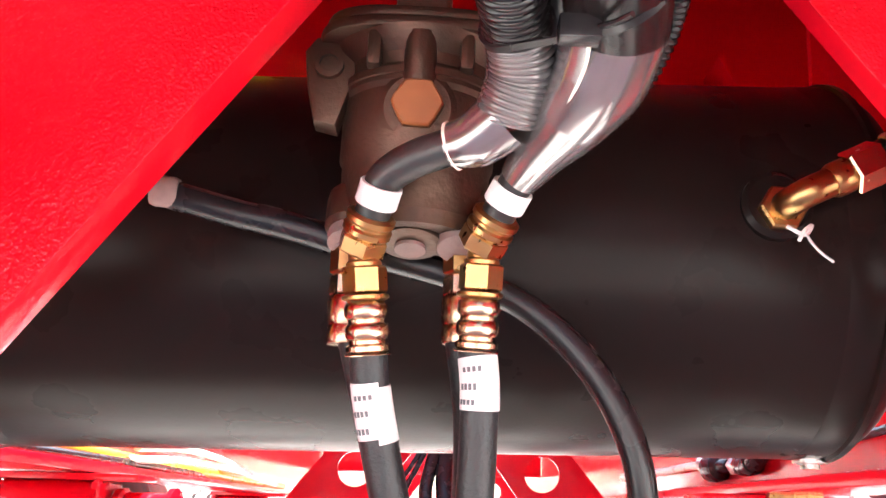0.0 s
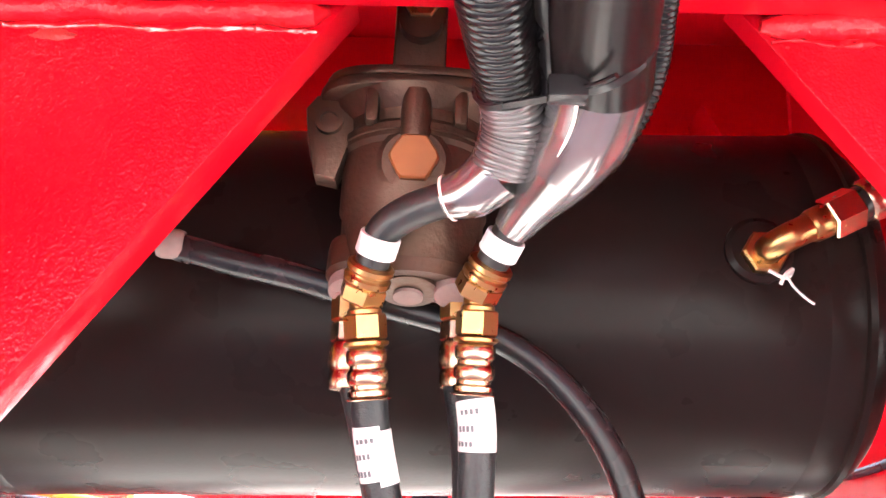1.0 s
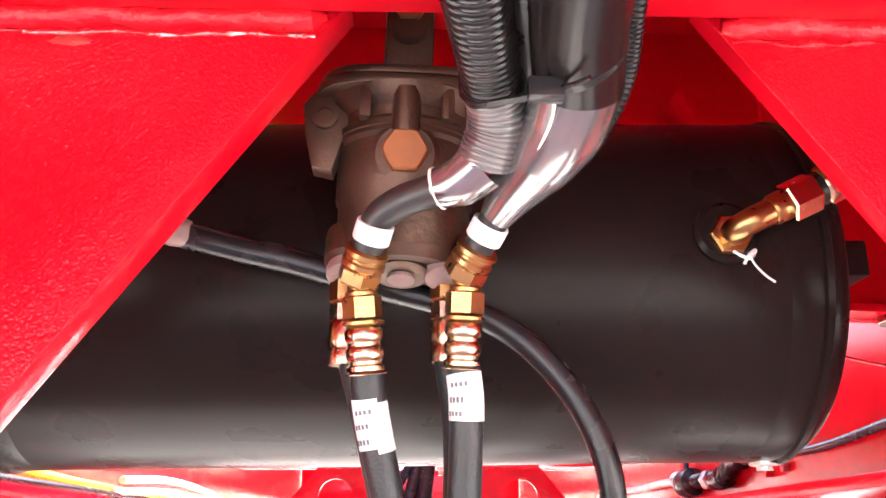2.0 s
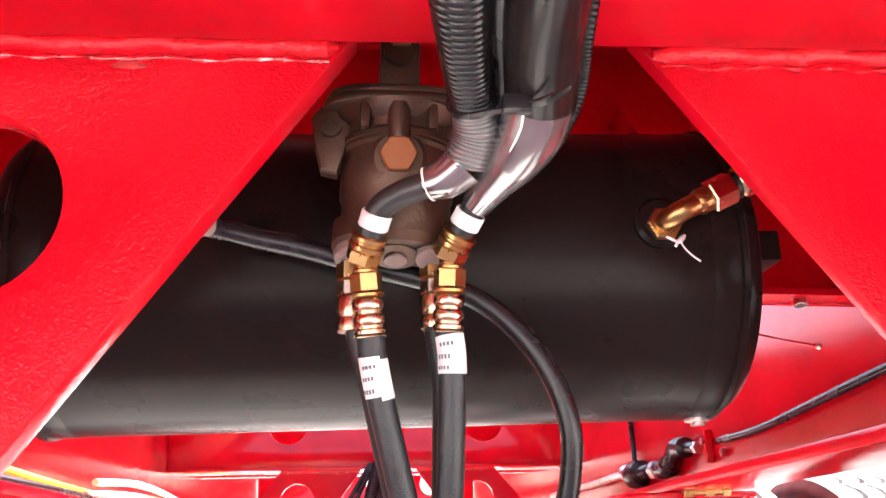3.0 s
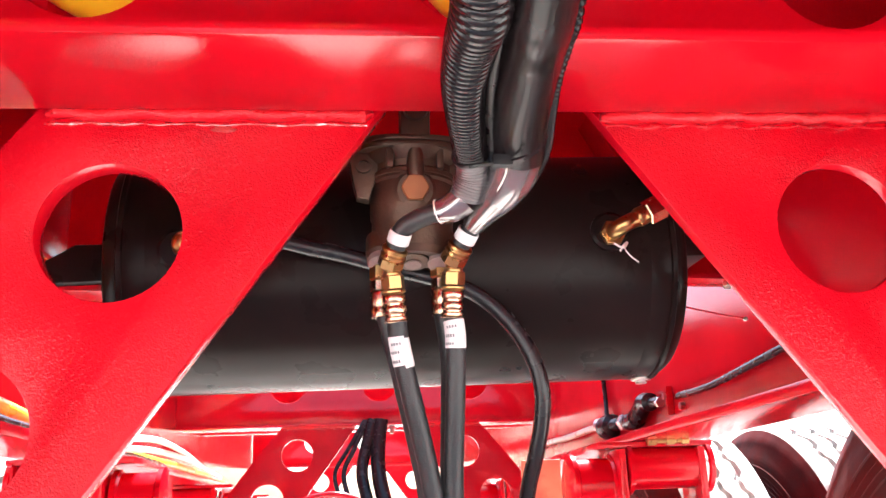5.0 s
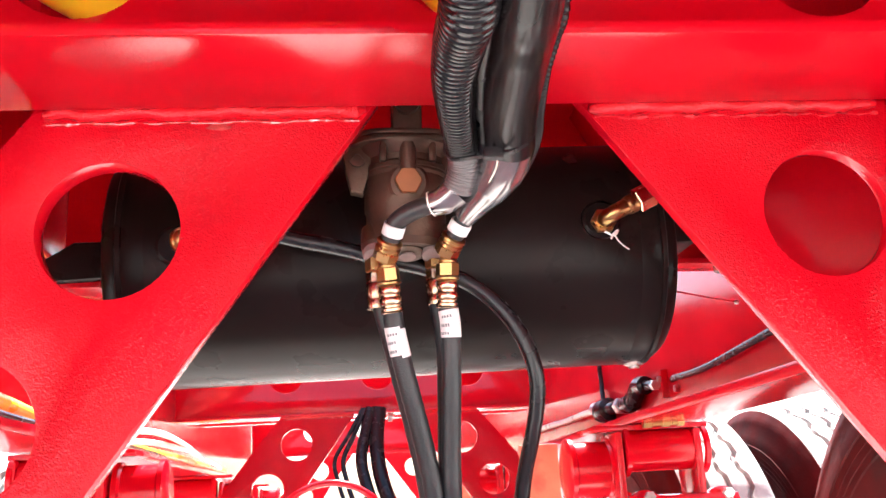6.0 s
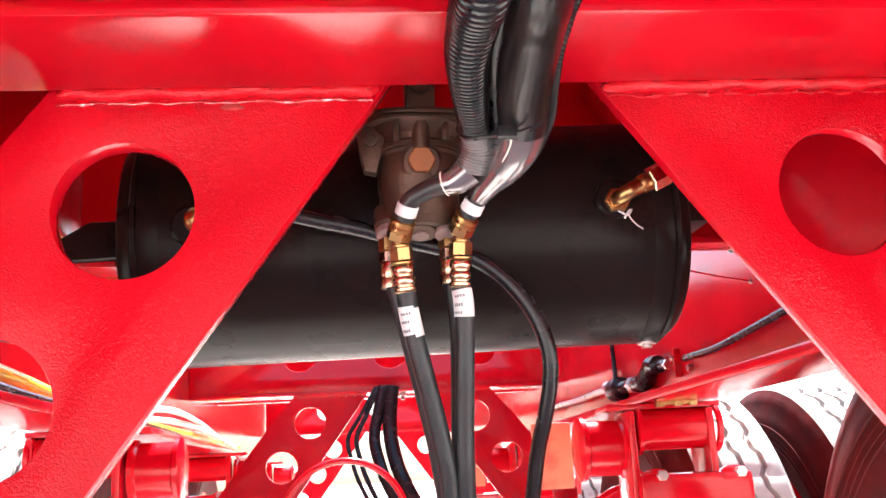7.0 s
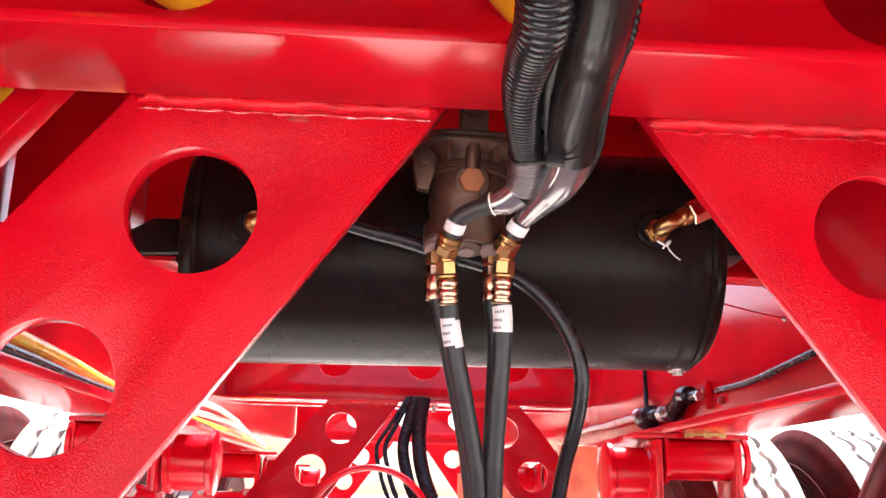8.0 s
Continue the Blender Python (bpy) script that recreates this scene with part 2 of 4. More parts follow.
def cross_beam(y, flip):
    """A channel between the main beams: a web with round holes and a bottom flange on one side."""
    ob = thing("cross_beam", "red painted steel cross beam with round lightening holes", "beam", (0, y, Z0), "cross beams")
    s = 1 if flip else -1
    x0, x1 = MID - WEB + 0.006, MID + WEB - 0.006
    wide, mid = (0.117, 0.0475) if flip else (0.102, -0.0550)
    part("bottom_flange", box(x1 - x0, wide, 0.009, ((x0 + x1) / 2, mid, 0.0045), 0.0030), RED, ob)
    holes = [(-0.267 + 0.263 * k, 0.120, 0.052) for k in range(-1, 4) if x0 + 0.07 < -0.267 + 0.263 * k < x1 - 0.07]
    web = sheet([(x0, 0.0095), (x1, 0.0095), (x1, 0.27), (x0, 0.27)], holes, 0.008)
    part("web", shifted(web, (0, -0.001, 0)), RED, ob)
    part("top_flange", box(x1 - x0, 0.117, 0.009, ((x0 + x1) / 2, s * 0.0475, 0.275), 0.002), RED, ob)
    return ob


cross_beam(0, False)
cross_beam(BAY, True)
cross_beam(2 * BAY, True)


def brace_plate(y, side):
    """A slanting plate with holes, welded under a cross beam; side -1 or +1."""
    ob = thing("brace_plate", "slanting red painted steel brace plate with round holes", "brace plate", (0, y, Z0), "brace plates")
    top = 0.008 if y == 0 else -0.001
    out = [(0.067 if y == 0 else 0.073, top), (0.284, top), (0.364, -0.095), (0.52, -0.30), (0.52, -0.52), (0.40, -0.52), (0.435, -0.50), (0.371, -0.41)]
    outline = [(side * x, z) for x, z in out]
    if side < 0:
        outline = outline[::-1]
    bm = sheet(outline, [(side * (0.235 if side > 0 else 0.240), -0.079, 0.0445), (side * 0.322, -0.201, 0.0445), (side * 0.41, -0.33, 0.0445)], 0.019 if side < 0 else 0.011, 0.0009)
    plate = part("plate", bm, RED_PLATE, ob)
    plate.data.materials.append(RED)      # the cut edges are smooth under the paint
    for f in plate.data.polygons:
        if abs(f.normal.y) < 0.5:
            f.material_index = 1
    bead = weld((side * 0.076, -0.0005, -0.0005), (side * 0.283, -0.0005, -0.0005), 0.0054, 3 + side)
    part("weld_bead", bead, RED_WELD, ob)
    rng = random.Random(11 + side)
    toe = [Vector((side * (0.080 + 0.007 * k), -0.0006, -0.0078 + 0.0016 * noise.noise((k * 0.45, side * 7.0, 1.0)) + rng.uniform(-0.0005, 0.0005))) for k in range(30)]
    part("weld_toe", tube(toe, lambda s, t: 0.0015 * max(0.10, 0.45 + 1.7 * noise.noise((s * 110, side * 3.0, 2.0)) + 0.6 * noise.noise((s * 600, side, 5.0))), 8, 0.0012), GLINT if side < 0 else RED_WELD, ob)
    if y == 0 and side < 0:
        blot = lathe([(0.0085, 0.0), (0.006, 0.0004), (0.001, 0.0006)], (0, 0, 0), (0, -1, 0), 20)
        for v in blot.verts:
            v.co.x *= 1.1 + 0.4 * noise.noise(v.co * 400)
            v.co.z *= 0.28 + 0.3 * noise.noise(v.co * 300 + Vector((9, 9, 9)))
        part("scorch_mark", shifted(blot, (side * 0.172, 0.0002, -0.0110)), SCORCH, ob, "brown scorched paint under the weld")
    return ob


for row in range(3):
    for side in (-1, 1):
        brace_plate(BAY * row, side)

# trailer floor added overhead out of view; its extent and gap shape the light
ob = thing("trailer_floor", "red painted steel trailer floor added out of view to shade the chassis", "trailer floor", (MID, -1.0, 1.368))
part("floor_sheet", box(2.50, 2.00, 0.03, (0, 1.00, 0.015), 0.002), RED, ob)
part("floor_sheet", box(2.50, 5.20, 0.03, (0, -4.40, 0.015), 0.002), RED, ob)
for k in (0, 1, 2, 3, 4, 5, 6, 11, 12, 13):
    part("floor_rib", box(2.3, 0.05, 0.012, (0, -5.3 + 0.5 * k, -0.004), 0.002), RED, ob)


# ---- air tank ----
def air_tank():
    R = 0.1025
    ob = thing("air_tank", "satin black painted steel air tank hung under the chassis", "air tank", (-0.0475, 0.249, 1.027))
    ob.rotation_euler = (0, radians(-2.3), 0)
    L = 0.2345
    part("shell", lathe([(R, -L + 0.03), (R, L - 0.03)], direction=(1, 0, 0), seg=128, cap=False), TANK, ob)
    for s in (-1, 1):
        dome = [(R - 0.0004, L - 0.034), (R + 0.0003, L - 0.031), (R + 0.0005, L - 0.018), (R - 0.001, L - 0.008), (R - 0.006, L - 0.001)]
        dome += [((R - 0.006) * math.cos(k * math.pi / 16), L - 0.001 + 0.010 * math.sin(k * math.pi / 16)) for k in range(1, 8)]
        part("end_cap", lathe(dome, direction=(s, 0, 0), seg=128), TANK, ob)
        part("seam_ring", lathe([(R - 0.001, L - 0.016), (R + 0.002, L - 0.0145), (R + 0.002, L - 0.011), (R - 0.001, L - 0.0095)], direction=(s, 0, 0), seg=128, cap=False), TANK, ob)
        if s > 0:
            part("support_stub", box(0.040, 0.05, 0.022, (L + 0.023, -0.01, 0.012), 0.002), TANK, ob)
            continue
        arm = [(L + 0.004, 0.020), (L + 0.036, 0.020), (L + 0.082, -0.006), (L + 0.082, -0.014), (L + 0.004, -0.012)]
        arm = [(s * x, z) for x, z in arm]
        part("support_arm", shifted(sheet(arm if s < 0 else arm[::-1], [], 0.07, 0.002), (0, -0.045, 0)), TANK, ob)
    part("lengthwise_seam", box(2 * L - 0.09, 0.006, 0.003, (0, 0, R), 0.001), TANK, ob)
    part("drain_boss", lathe([(0.009, -0.003), (0.009, 0.002), (0.005, 0.003), (0.005, 0.005)], (0.215, 0, -R), (0, 0, -1), 20), STEEL, ob)
    for bx, bz in ((0.169, 0.005), (-0.176, -0.003)):
        yy = -math.sqrt(R * R - bz * bz)
        part("port_boss", lathe([(0.017, -0.008), (0.0165, 0.002), (0.014, 0.004)], (bx, yy, bz), (0, yy, bz), 32), TANK, ob)
    return ob


air_tank()


def elbow_fitting(base, tip, label):
    """A brass elbow out of the tank, with a nut and a swivel end."""
    ob = thing("elbow_fitting", label, "pipe fitting", base)
    t = Vector(tip) - Vector(base)
    part("hex_base", hexnut(0.0110, 0.008, (0, 0, 0), (0, -1, 0)), BRASS, ob)
    k = Vector((0, -0.020, 0))
    d = (t - k).normalized()
    part("elbow_body", tube([(0, -0.008, 0), (0, -0.014, 0), k + d * 0.006, k + d * 0.020], 0.0066, 20, 0.002), BRASS, ob)
    part("collar", lathe([(0.0072, 0), (0.0080, 0.002), (0.0080, 0.008), (0.0072, 0.010)], k + d * 0.017, d, 24), BRASS, ob)
    part("hex_nut", hexnut(0.0104, 0.016, k + d * 0.026, d, 0.5), COPPER, ob)
    part("o_ring", lathe([(0.0088, 0), (0.0088, 0.003)], k + d * 0.042, d, 24), NYLON, ob)
    part("swivel_end", lathe([(0.0092, 0), (0.0105, 0.002), (0.0105, 0.010), (0.0082, 0.012), (0.0105, 0.014), (0.0105, 0.022), (0.009, 0.024)], k + d * 0.045, d, 24), COPPER, ob)
    part("hose_tail", tube([k + d * 0.066, k + d * 0.13, k + d * 0.18 + Vector((0, 0.0, -0.02))], 0.0085, 16), RUBBER, ob)
    return ob


elbow_fitting((0.122, 0.145, 1.036), (0.175, 0.122, 1.063), "brass elbow fitting screwed into the black air tank")

ob = thing("straight_fitting", "short brass straight fitting screwed into the black air tank", "pipe fitting", (-0.2110, 0.144, 1.0220))
d = Vector((-0.18, -0.93, -0.30)).normalized()
part("sealing_ring", lathe([(0.0140, -0.004), (0.0140, 0.002), (0.0128, 0.004), (0.0100, 0.0045)], (0, 0.006, 0), d, 32), NYLON, ob, "black sealing ring")
part("hex_base", hexnut(0.0112, 0.008, d * 0.001, d, 0.4), BRASS, ob)
part("fitting_body", lathe([(0.0080, 0), (0.0080, 0.006), (0.0098, 0.007), (0.0104, 0.010), (0.0104, 0.015), (0.0090, 0.017)], d * 0.008, d, 28), BRASS, ob)
part("domed_end", lathe([(0.0086, 0), (0.0086, 0.003), (0.0070, 0.0055), (0.0040, 0.0070), (0.0008, 0.0075)], d * 0.0245, d, 24), BRASS, ob)

ob = thing("bracket_plate", "red painted bracket plate at the tank's end", "bracket", (-0.352, 0.235, 1.045))
part("plate", box(0.008, 0.10, 0.31, (0, 0, 0.145), 0.0015), RED, ob)
ob = thing("gusset_plate", "upright red painted gusset plate between tank and main beam", "gusset", (0.345, 0.36, 1.046))
part("plate", box(0.235, 0.007, 0.30, (0, 0, 0.15), 0.0015), RED, ob)
part("bottom_lip", box(0.20, 0.03, 0.006, (-0.01, -0.018, 0.003), 0.001), RED, ob)
part("bolt", hexnut(0.006, 0.006, (-0.045, -0.02, 0.0), (0, -0.2, -1)), STEEL, ob)

ob = thing("side_bracket", "upright red painted bracket between brace plate and main beam", "bracket", (0.36, 0.16, 1.0))
part("plate", shifted(sheet([(-0.07, -0.03), (0.105, -0.03), (0.105, 0.36), (-0.115, 0.36), (-0.115, 0.02)], [], 0.008), (0, 0, 0)), RED, ob)
part("weld_bead", weld((0.104, -0.002, -0.02), (0.104, -0.002, 0.34), 0.004, 9), RED_WELD, ob)

for s, bx in ((-1, -0.322),):
    ob = thing("foot_bracket", "small red painted foot bracket beside the black tank", "bracket", (bx, 0.235, 1.004))
    part("foot", box(0.05, 0.06, 0.010, (0, 0.01, 0.0), 0.0015), RED, ob)
    part("ear", box(0.006, 0.05, 0.022, (s * 0.020, 0.01, 0.004), 0.0015), RED, ob)

ob = thing("thin_rod", "thin red painted wire rod with a knobbed end", "rod", (0.28, 0.40, 1.031))
part("rod", tube([(-0.02, 0, 0.004), (0, 0, 0), (0.03, 0, -0.006), (0.06, 0, -0.011)], 0.0011, 8, 0.005), RED, ob)
part("knob", lathe([(0.001, 0), (0.0024, 0.001), (0.0024, 0.004), (0.001, 0.005)], (0.059, 0, -0.011), (1, 0, -0.2), 12), STEEL, ob)

# white wire tie on the elbow
ob = thing("wire_tie", "thin white wire tied round the brass elbow", "wire", (0.122, 0.130, 1.036))
part("loop", tube([(-0.004, -0.004, -0.013), (0.003, -0.006, -0.017), (0.007, -0.004, -0.012), (0.003, -0.006, -0.015), (0.0, -0.007, -0.020)], 0.0009, 8, 0.001), TIEM, ob)
part("loose_end", tube([(0.003, -0.006, -0.015), (0.005, -0.008, -0.021), (0.009, -0.009, -0.026), (0.014, -0.008, -0.029)], 0.0006, 8, 0.001), TIEM, ob)


# ---- relay valve ----
def relay_valve():
    ob = thing("relay_valve", "cast alloy relay valve with an orange plug, bolted under the chassis", "air valve", (-0.043, 0.124, 1.0))
    up = (0, 0, 1)
    part("body", lathe([(0.027, 0.010), (0.0310, 0.015), (0.0315, 0.040), (0.0328, 0.042), (0.0328, 0.066), (0.0345, 0.068), (0.0345, 0.073), (0.033, 0.076)], (0, 0, 0), up, 56), CAST, ob)
    part("shoulder", lathe([(0.031, 0.068), (0.0352, 0.0705), (0.0352, 0.0735), (0.0325, 0.0745), (0.0335, 0.081), (0.0385, 0.0862), (0.0400, 0.0900)], (0, 0, 0), up, 56), CAST, ob)
    rim = [(math.copysign(0.0445 * abs(math.cos(b)) ** 0.6, math.cos(b)), math.copysign(0.0375 * abs(math.sin(b)) ** 0.6, math.sin(b))) for b in (math.pi / 20 * (k + 0.5) for k in range(40))]
    part("top_plate", sheet_flat(rim, 0.0895, 0.0050), CAST, ob)
    part("cover_plate", sheet_flat([(x * 0.95, y * 0.95) for x, y in rim], 0.0955, 0.0045), CAST, ob)
    part("cover_dome", lathe([(0.036, 0.0), (0.031, 0.004), (0.018, 0.007)], (0, 0, 0.0975), up, 48), CAST, ob)
    block = part("mounting_block", box(0.023, 0.022, 0.056, (0, -0.022, 0.126), 0.003), CAST, ob)
    part("mounting_boss", lathe([(0.0095, 0), (0.0095, 0.006)], (0, -0.034, 0.120), (0, -1, 0), 28), CAST, block)
    part("mounting_bolt", hexnut(0.009, 0.010, (0, -0.036, 0.130), (0, -1, -0.3)), BRASS, block)
    for s in (-1, 1):
        wing = [(0.022, 0.0925), (0.045, 0.0925), (0.0495, 0.086), (0.0475, 0.070), (0.0435, 0.054), (0.034, 0.052), (0.0300, 0.066)]
        wing = [(s * x, z) for x, z in wing]
        lug = part("lug", shifted(sheet(wing if s < 0 else wing[::-1], [], 0.014, 0.002), (0, -0.018, 0)), CAST, ob)
        part("bolt_head", lathe([(0.0062, 0), (0.0062, 0.003), (0.004, 0.0032), (0.004, 0.001)], (s * 0.0385, -0.018, 0.079), (0, -1, 0), 20), CAST, lug)
        part("flank", box(0.016, 0.012, 0.026, (s * 0.038, 0.008, 0.078), 0.004), CAST, ob)
        part("rib", box(0.006, 0.010, 0.016, (s * 0.019, -0.030, 0.081), 0.0025), CAST, ob)
        port = part("port", lathe([(0.0130, 0), (0.0135, 0.004), (0.0135, 0.015), (0.0115, 0.017)], (s * 0.0225, -0.002, 0.026), (0, -0.30, -1), 28), CAST, ob)
        part("port_sealant", lathe([(0.0105, 0), (0.0115, 0.001), (0.0115, 0.006), (0.010, 0.007)], (s * 0.0225, -0.0068, 0.0102), (0, -0.30, -1), 24), PINK, port, "pale thread sealant")
    part("centre_rib", lathe([(0.0060, 0), (0.0070, 0.004), (0.0062, 0.024)], (0, -0.031, 0.064), (0, -0.12, 1), 20), CAST, ob)
    part("plug_boss", lathe([(0.0155, 0), (0.016, 0.007), (0.0135, 0.009)], (0, -0.024, 0.057), (0, -1, -0.12), 32), CAST, ob)
    plug = lathe([(0.0100, 0), (0.0106, 0.001), (0.0106, 0.0062), (0.0098, 0.0070)], (0, 0, 0), (0, -1, -0.12), 24)
    for v in plug.verts:
        b = math.atan2(v.co.z, v.co.x) % (math.pi / 3) - math.pi / 6
        k = min(1.0, 0.89 / math.cos(b)) if abs(b) < 0.5 else 1.0
        v.co.x *= k
        v.co.z *= k
    part("plug", shifted(plug, (0, -0.031, 0.057)), PLUGM, ob, "orange hexagonal plug")
    part("exhaust_port", lathe([(0.013, 0), (0.013, 0.010), (0.008, 0.011)], (0, -0.004, 0.016), (0, -0.25, -1), 28), CAST, ob)
    part("exhaust_washer", lathe([(0.0065, 0), (0.0065, 0.0015)], (0, -0.0065, 0.0050), (0, -0.25, -1), 20), PINK, ob)
    return ob


def sheet_flat(outline, z, thick):
    bm = sheet(outline, [], thick)
    bmesh.ops.transform(bm, matrix=Matrix.Translation((0, 0, z)) @ Matrix.Rotation(math.pi / 2, 4, 'X') , verts=bm.verts)
    return bm


relay_valve()


# ---- corrugated looms and their hoses ----
def girths(points, radii):
    """A radius along a curve, from one radius for each of its points."""
    p = [Vector(q) for q in points]
    run = [0.0]
    for u, v in zip(p, p[1:]):
        run.append(run[-1] + (v - u).length)
    return lambda share: float(np.interp(share * run[-1], run, radii))


def ribs(pitches, share=0.5):
    """How far each length along a loom lies under its girth: round ridges with sharp valleys; pitches: (length, pitch) rows."""
    turns, gaps = [0.0], []
    for k in range(1201):
        gaps.append(float(np.interp(k * 0.001, [q[0] for q in pitches], [q[1] for q in pitches])))
        turns.append(turns[-1] + 0.001 / gaps[-1])

    def groove(s):
        k = min(int(s * 1000), 1199)
        f = s * 1000 - k
        u = 2 * ((turns[k] * (1 - f) + turns[k + 1] * f) % 1.0) - 1
        return share * gaps[k] * (1 - math.sqrt(max(0.0, 1 - u * u)))

    return groove


LOOM_L = [(-0.077, -0.55, 1.34), (-0.056, -0.38, 1.20), (-0.037, -0.25, 1.083), (-0.0290, -0.185, 1.050), (-0.0280, -0.132, 1.0528), (-0.0266, -0.086, 1.0525), (-0.0205, -0.042, 1.0488),
          (-0.0143, -0.010, 1.0415), (-0.0110, 0.006, 1.0310), (-0.0152, 0.0165, 1.0182), (-0.0240, 0.022, 1.0128), (-0.0325, 0.027, 1.0116), (-0.0455, 0.032, 1.0083),
          (-0.0555, 0.0385, 1.0035), (-0.0590, 0.0436, 0.9966), (-0.0610, 0.0475, 0.9908)]
UP_L, UP_R = Vector((0.29, -0.56, 0.78)).normalized(), Vector((0.42, -0.58, 0.70)).normalized()
LOOM_R = [(-0.040, -0.55, 1.34), (-0.020, -0.38, 1.205), (-0.004, -0.25, 1.086), (0.0015, -0.180, 1.0527), (0.0063, -0.125, 1.0530), (0.0088, -0.082, 1.0490), (0.0130, -0.042, 1.0452),
          (0.0176, -0.012, 1.0398), (0.0140, 0.002, 1.0281), (0.0062, 0.016, 1.0195), (-0.0014, 0.027, 1.0120), (-0.0085, 0.0385, 1.0046), (-0.0122, 0.0445, 0.9995), (-0.0160, 0.0500, 0.9932)]

ob = thing("ribbed_loom", "glossy black ribbed plastic loom holding an air hose", "cable loom", LOOM_L[0])
rel = [Vector(p) - Vector(LOOM_L[0]) for p in LOOM_L]
wide = girths(rel[:10], [0.0165, 0.0165, 0.0166, 0.0160, 0.0150, 0.0136, 0.0121, 0.0114, 0.0117, 0.0112])
groove = ribs(((0.0, 0.0064), (0.545, 0.0062), (0.60, 0.0046), (0.63, 0.0035), (0.66, 0.0026), (0.684, 0.0022), (1.2, 0.0022)), 0.48)
total = sum((v - u).length for u, v in zip(spline(rel[:10], 0.002), spline(rel[:10], 0.002)[1:]))
cut = 0.955          # below the cable tie the ribs carry the painted highlight
part("ribbed_sleeve", tube(rel[:10], lambda s, t: wide(cut * t) - groove(s), 36, 0.00025, 0.0, cut), LOOM, ob, crease=180)
part("lower_sleeve", tube(rel[:10], lambda s, t: wide(cut + (1 - cut) * t) - groove(s + cut * total), 36, 0.00025, cut, 1.0), HIGHLIGHT_RIB, ob, "ribbed end of the sleeve, its highlight painted as paler metal", crease=180)
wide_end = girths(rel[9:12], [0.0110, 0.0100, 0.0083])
part("sleeve_end", tube(rel[9:12], lambda s, t: wide_end(t), 32, 0.001), HIGHLIGHT_WRAP, ob, "smooth end of the loom, its highlight painted as pale metal")
part("sleeve_rim", tube(rel[10:13], 0.0087, 32, 0.0004, 0.385, 0.425), CREAM, ob, "pale cut rim of the plastic")
part("inner_hose", tube(rel[11:], 0.0066, 24, 0.002), TAPE, ob, "black hose wrapped in scuffed tape")
# dark tube added to stand in for the shadow between the looms
mid = [(p + Vector(LOOM_R[k]) - Vector(LOOM_L[0])) * 0.5 + Vector((0, 0.0, 0.009)) for k, p in enumerate(rel[:9])]
part("core_cable", tube(mid, 0.0085, 16, 0.004), NYLON, ob, "black filler tube added for the shadowed gap between the two looms")

ob = thing("smooth_loom", "glossy black smooth plastic loom holding an air hose", "cable loom", LOOM_R[0])
rel = [Vector(p) - Vector(LOOM_R[0]) for p in LOOM_R]
part("smooth_sleeve", tube(rel[:8], lambda s, t: 0.0172 * (1 + 0.02 * noise.noise((s * 14, 3.1, 0.4))), 40, 0.0015), SLEEVE, ob, "satin black sleeve")
wide_r = girths(rel[7:12], [0.0170, 0.0160, 0.0140, 0.0102, 0.0072])
part("shiny_end", tube(rel[7:12], lambda s, t: wide_r(t), 40, 0.001), HIGHLIGHT_WRAP, ob, "wrapped end of the loom, its highlight painted as pale metal")
part("inner_hose", tube(rel[10:], 0.0064, 24, 0.002), TAPE, ob)
lip = [(0.0063, -0.0283, 1.0250), (0.0066, -0.0143, 1.0217), (0.0030, -0.0005, 1.0158), (-0.0026, 0.0115, 1.0112)]
part("cut_lip", tube([Vector(p) - Vector(LOOM_R[0]) for p in lip], 0.0006, 8, 0.002), CREAM, ob, "pale cut edge of the plastic")

# the toothed edge of the split loom that wraps the smooth one from behind
edge = [(0.0110, -0.245, 1.086), (0.0188, -0.175, 1.0523), (0.0238, -0.128, 1.0551), (0.0260, -0.090, 1.0531), (0.0306, -0.048, 1.0480), (0.0345, -0.016, 1.0418), (0.0312, 0.0, 1.0321), (0.0224, 0.014, 1.0200)]
ob = thing("loom_edge", "toothed black edge of a split plastic loom", "cable loom", edge[0])
rel = [Vector(p) - Vector(edge[0]) for p in edge]
teeth = ribs(((0.0, 0.0075), (0.12, 0.0070), (0.16, 0.0055), (0.19, 0.0040), (0.215, 0.0026), (1.2, 0.0024)), 0.65)
part("split_edge", tube(rel, lambda s, t: max(0.0008, 0.0042 - teeth(s)), 10, 0.0004), SLEEVE, ob, crease=180)
part("backing_strip", tube([p + Vector((-0.004, 0.003, 0.0)) for p in rel], 0.0036, 10, 0.003), NYLON, ob)

# cable tie: a strap round both looms, its lock between them, the tail over the smooth one
CL, CR = Vector((-0.0141, -0.0085, 1.0410)), Vector((0.0153, -0.0270, 1.0427))
ob = thing("cable_tie", "black cable tie round the two looms", "cable tie", CL)
ax = (CR - CL).normalized()
nrm = Vector((0.16, 0.93, -0.30))
nrm = (nrm - ax * nrm.dot(ax)).normalized()
oth = nrm.cross(ax)
strap = []
for k in range(49):
    b = 2 * math.pi * k / 48
    u = ax * math.cos(b) + oth * math.sin(b)
    c, r = max(((CL, 0.0116), (CR, 0.0172)), key=lambda q: (q[0] - CL).dot(u) + q[1])
    strap.append(c + u * (r + 0.0004) - CL)
bm = bmesh.new()
rows = []
for k, q in enumerate(strap[:-1]):
    out = (q - (CR - CL) * 0.5).normalized()
    rows.append([bm.verts.new(q + nrm * dx + out * dz) for dx, dz in ((-0.0014, -0.0004), (0.0014, -0.0004), (0.0014, 0.0009), (-0.0014, 0.0009))])
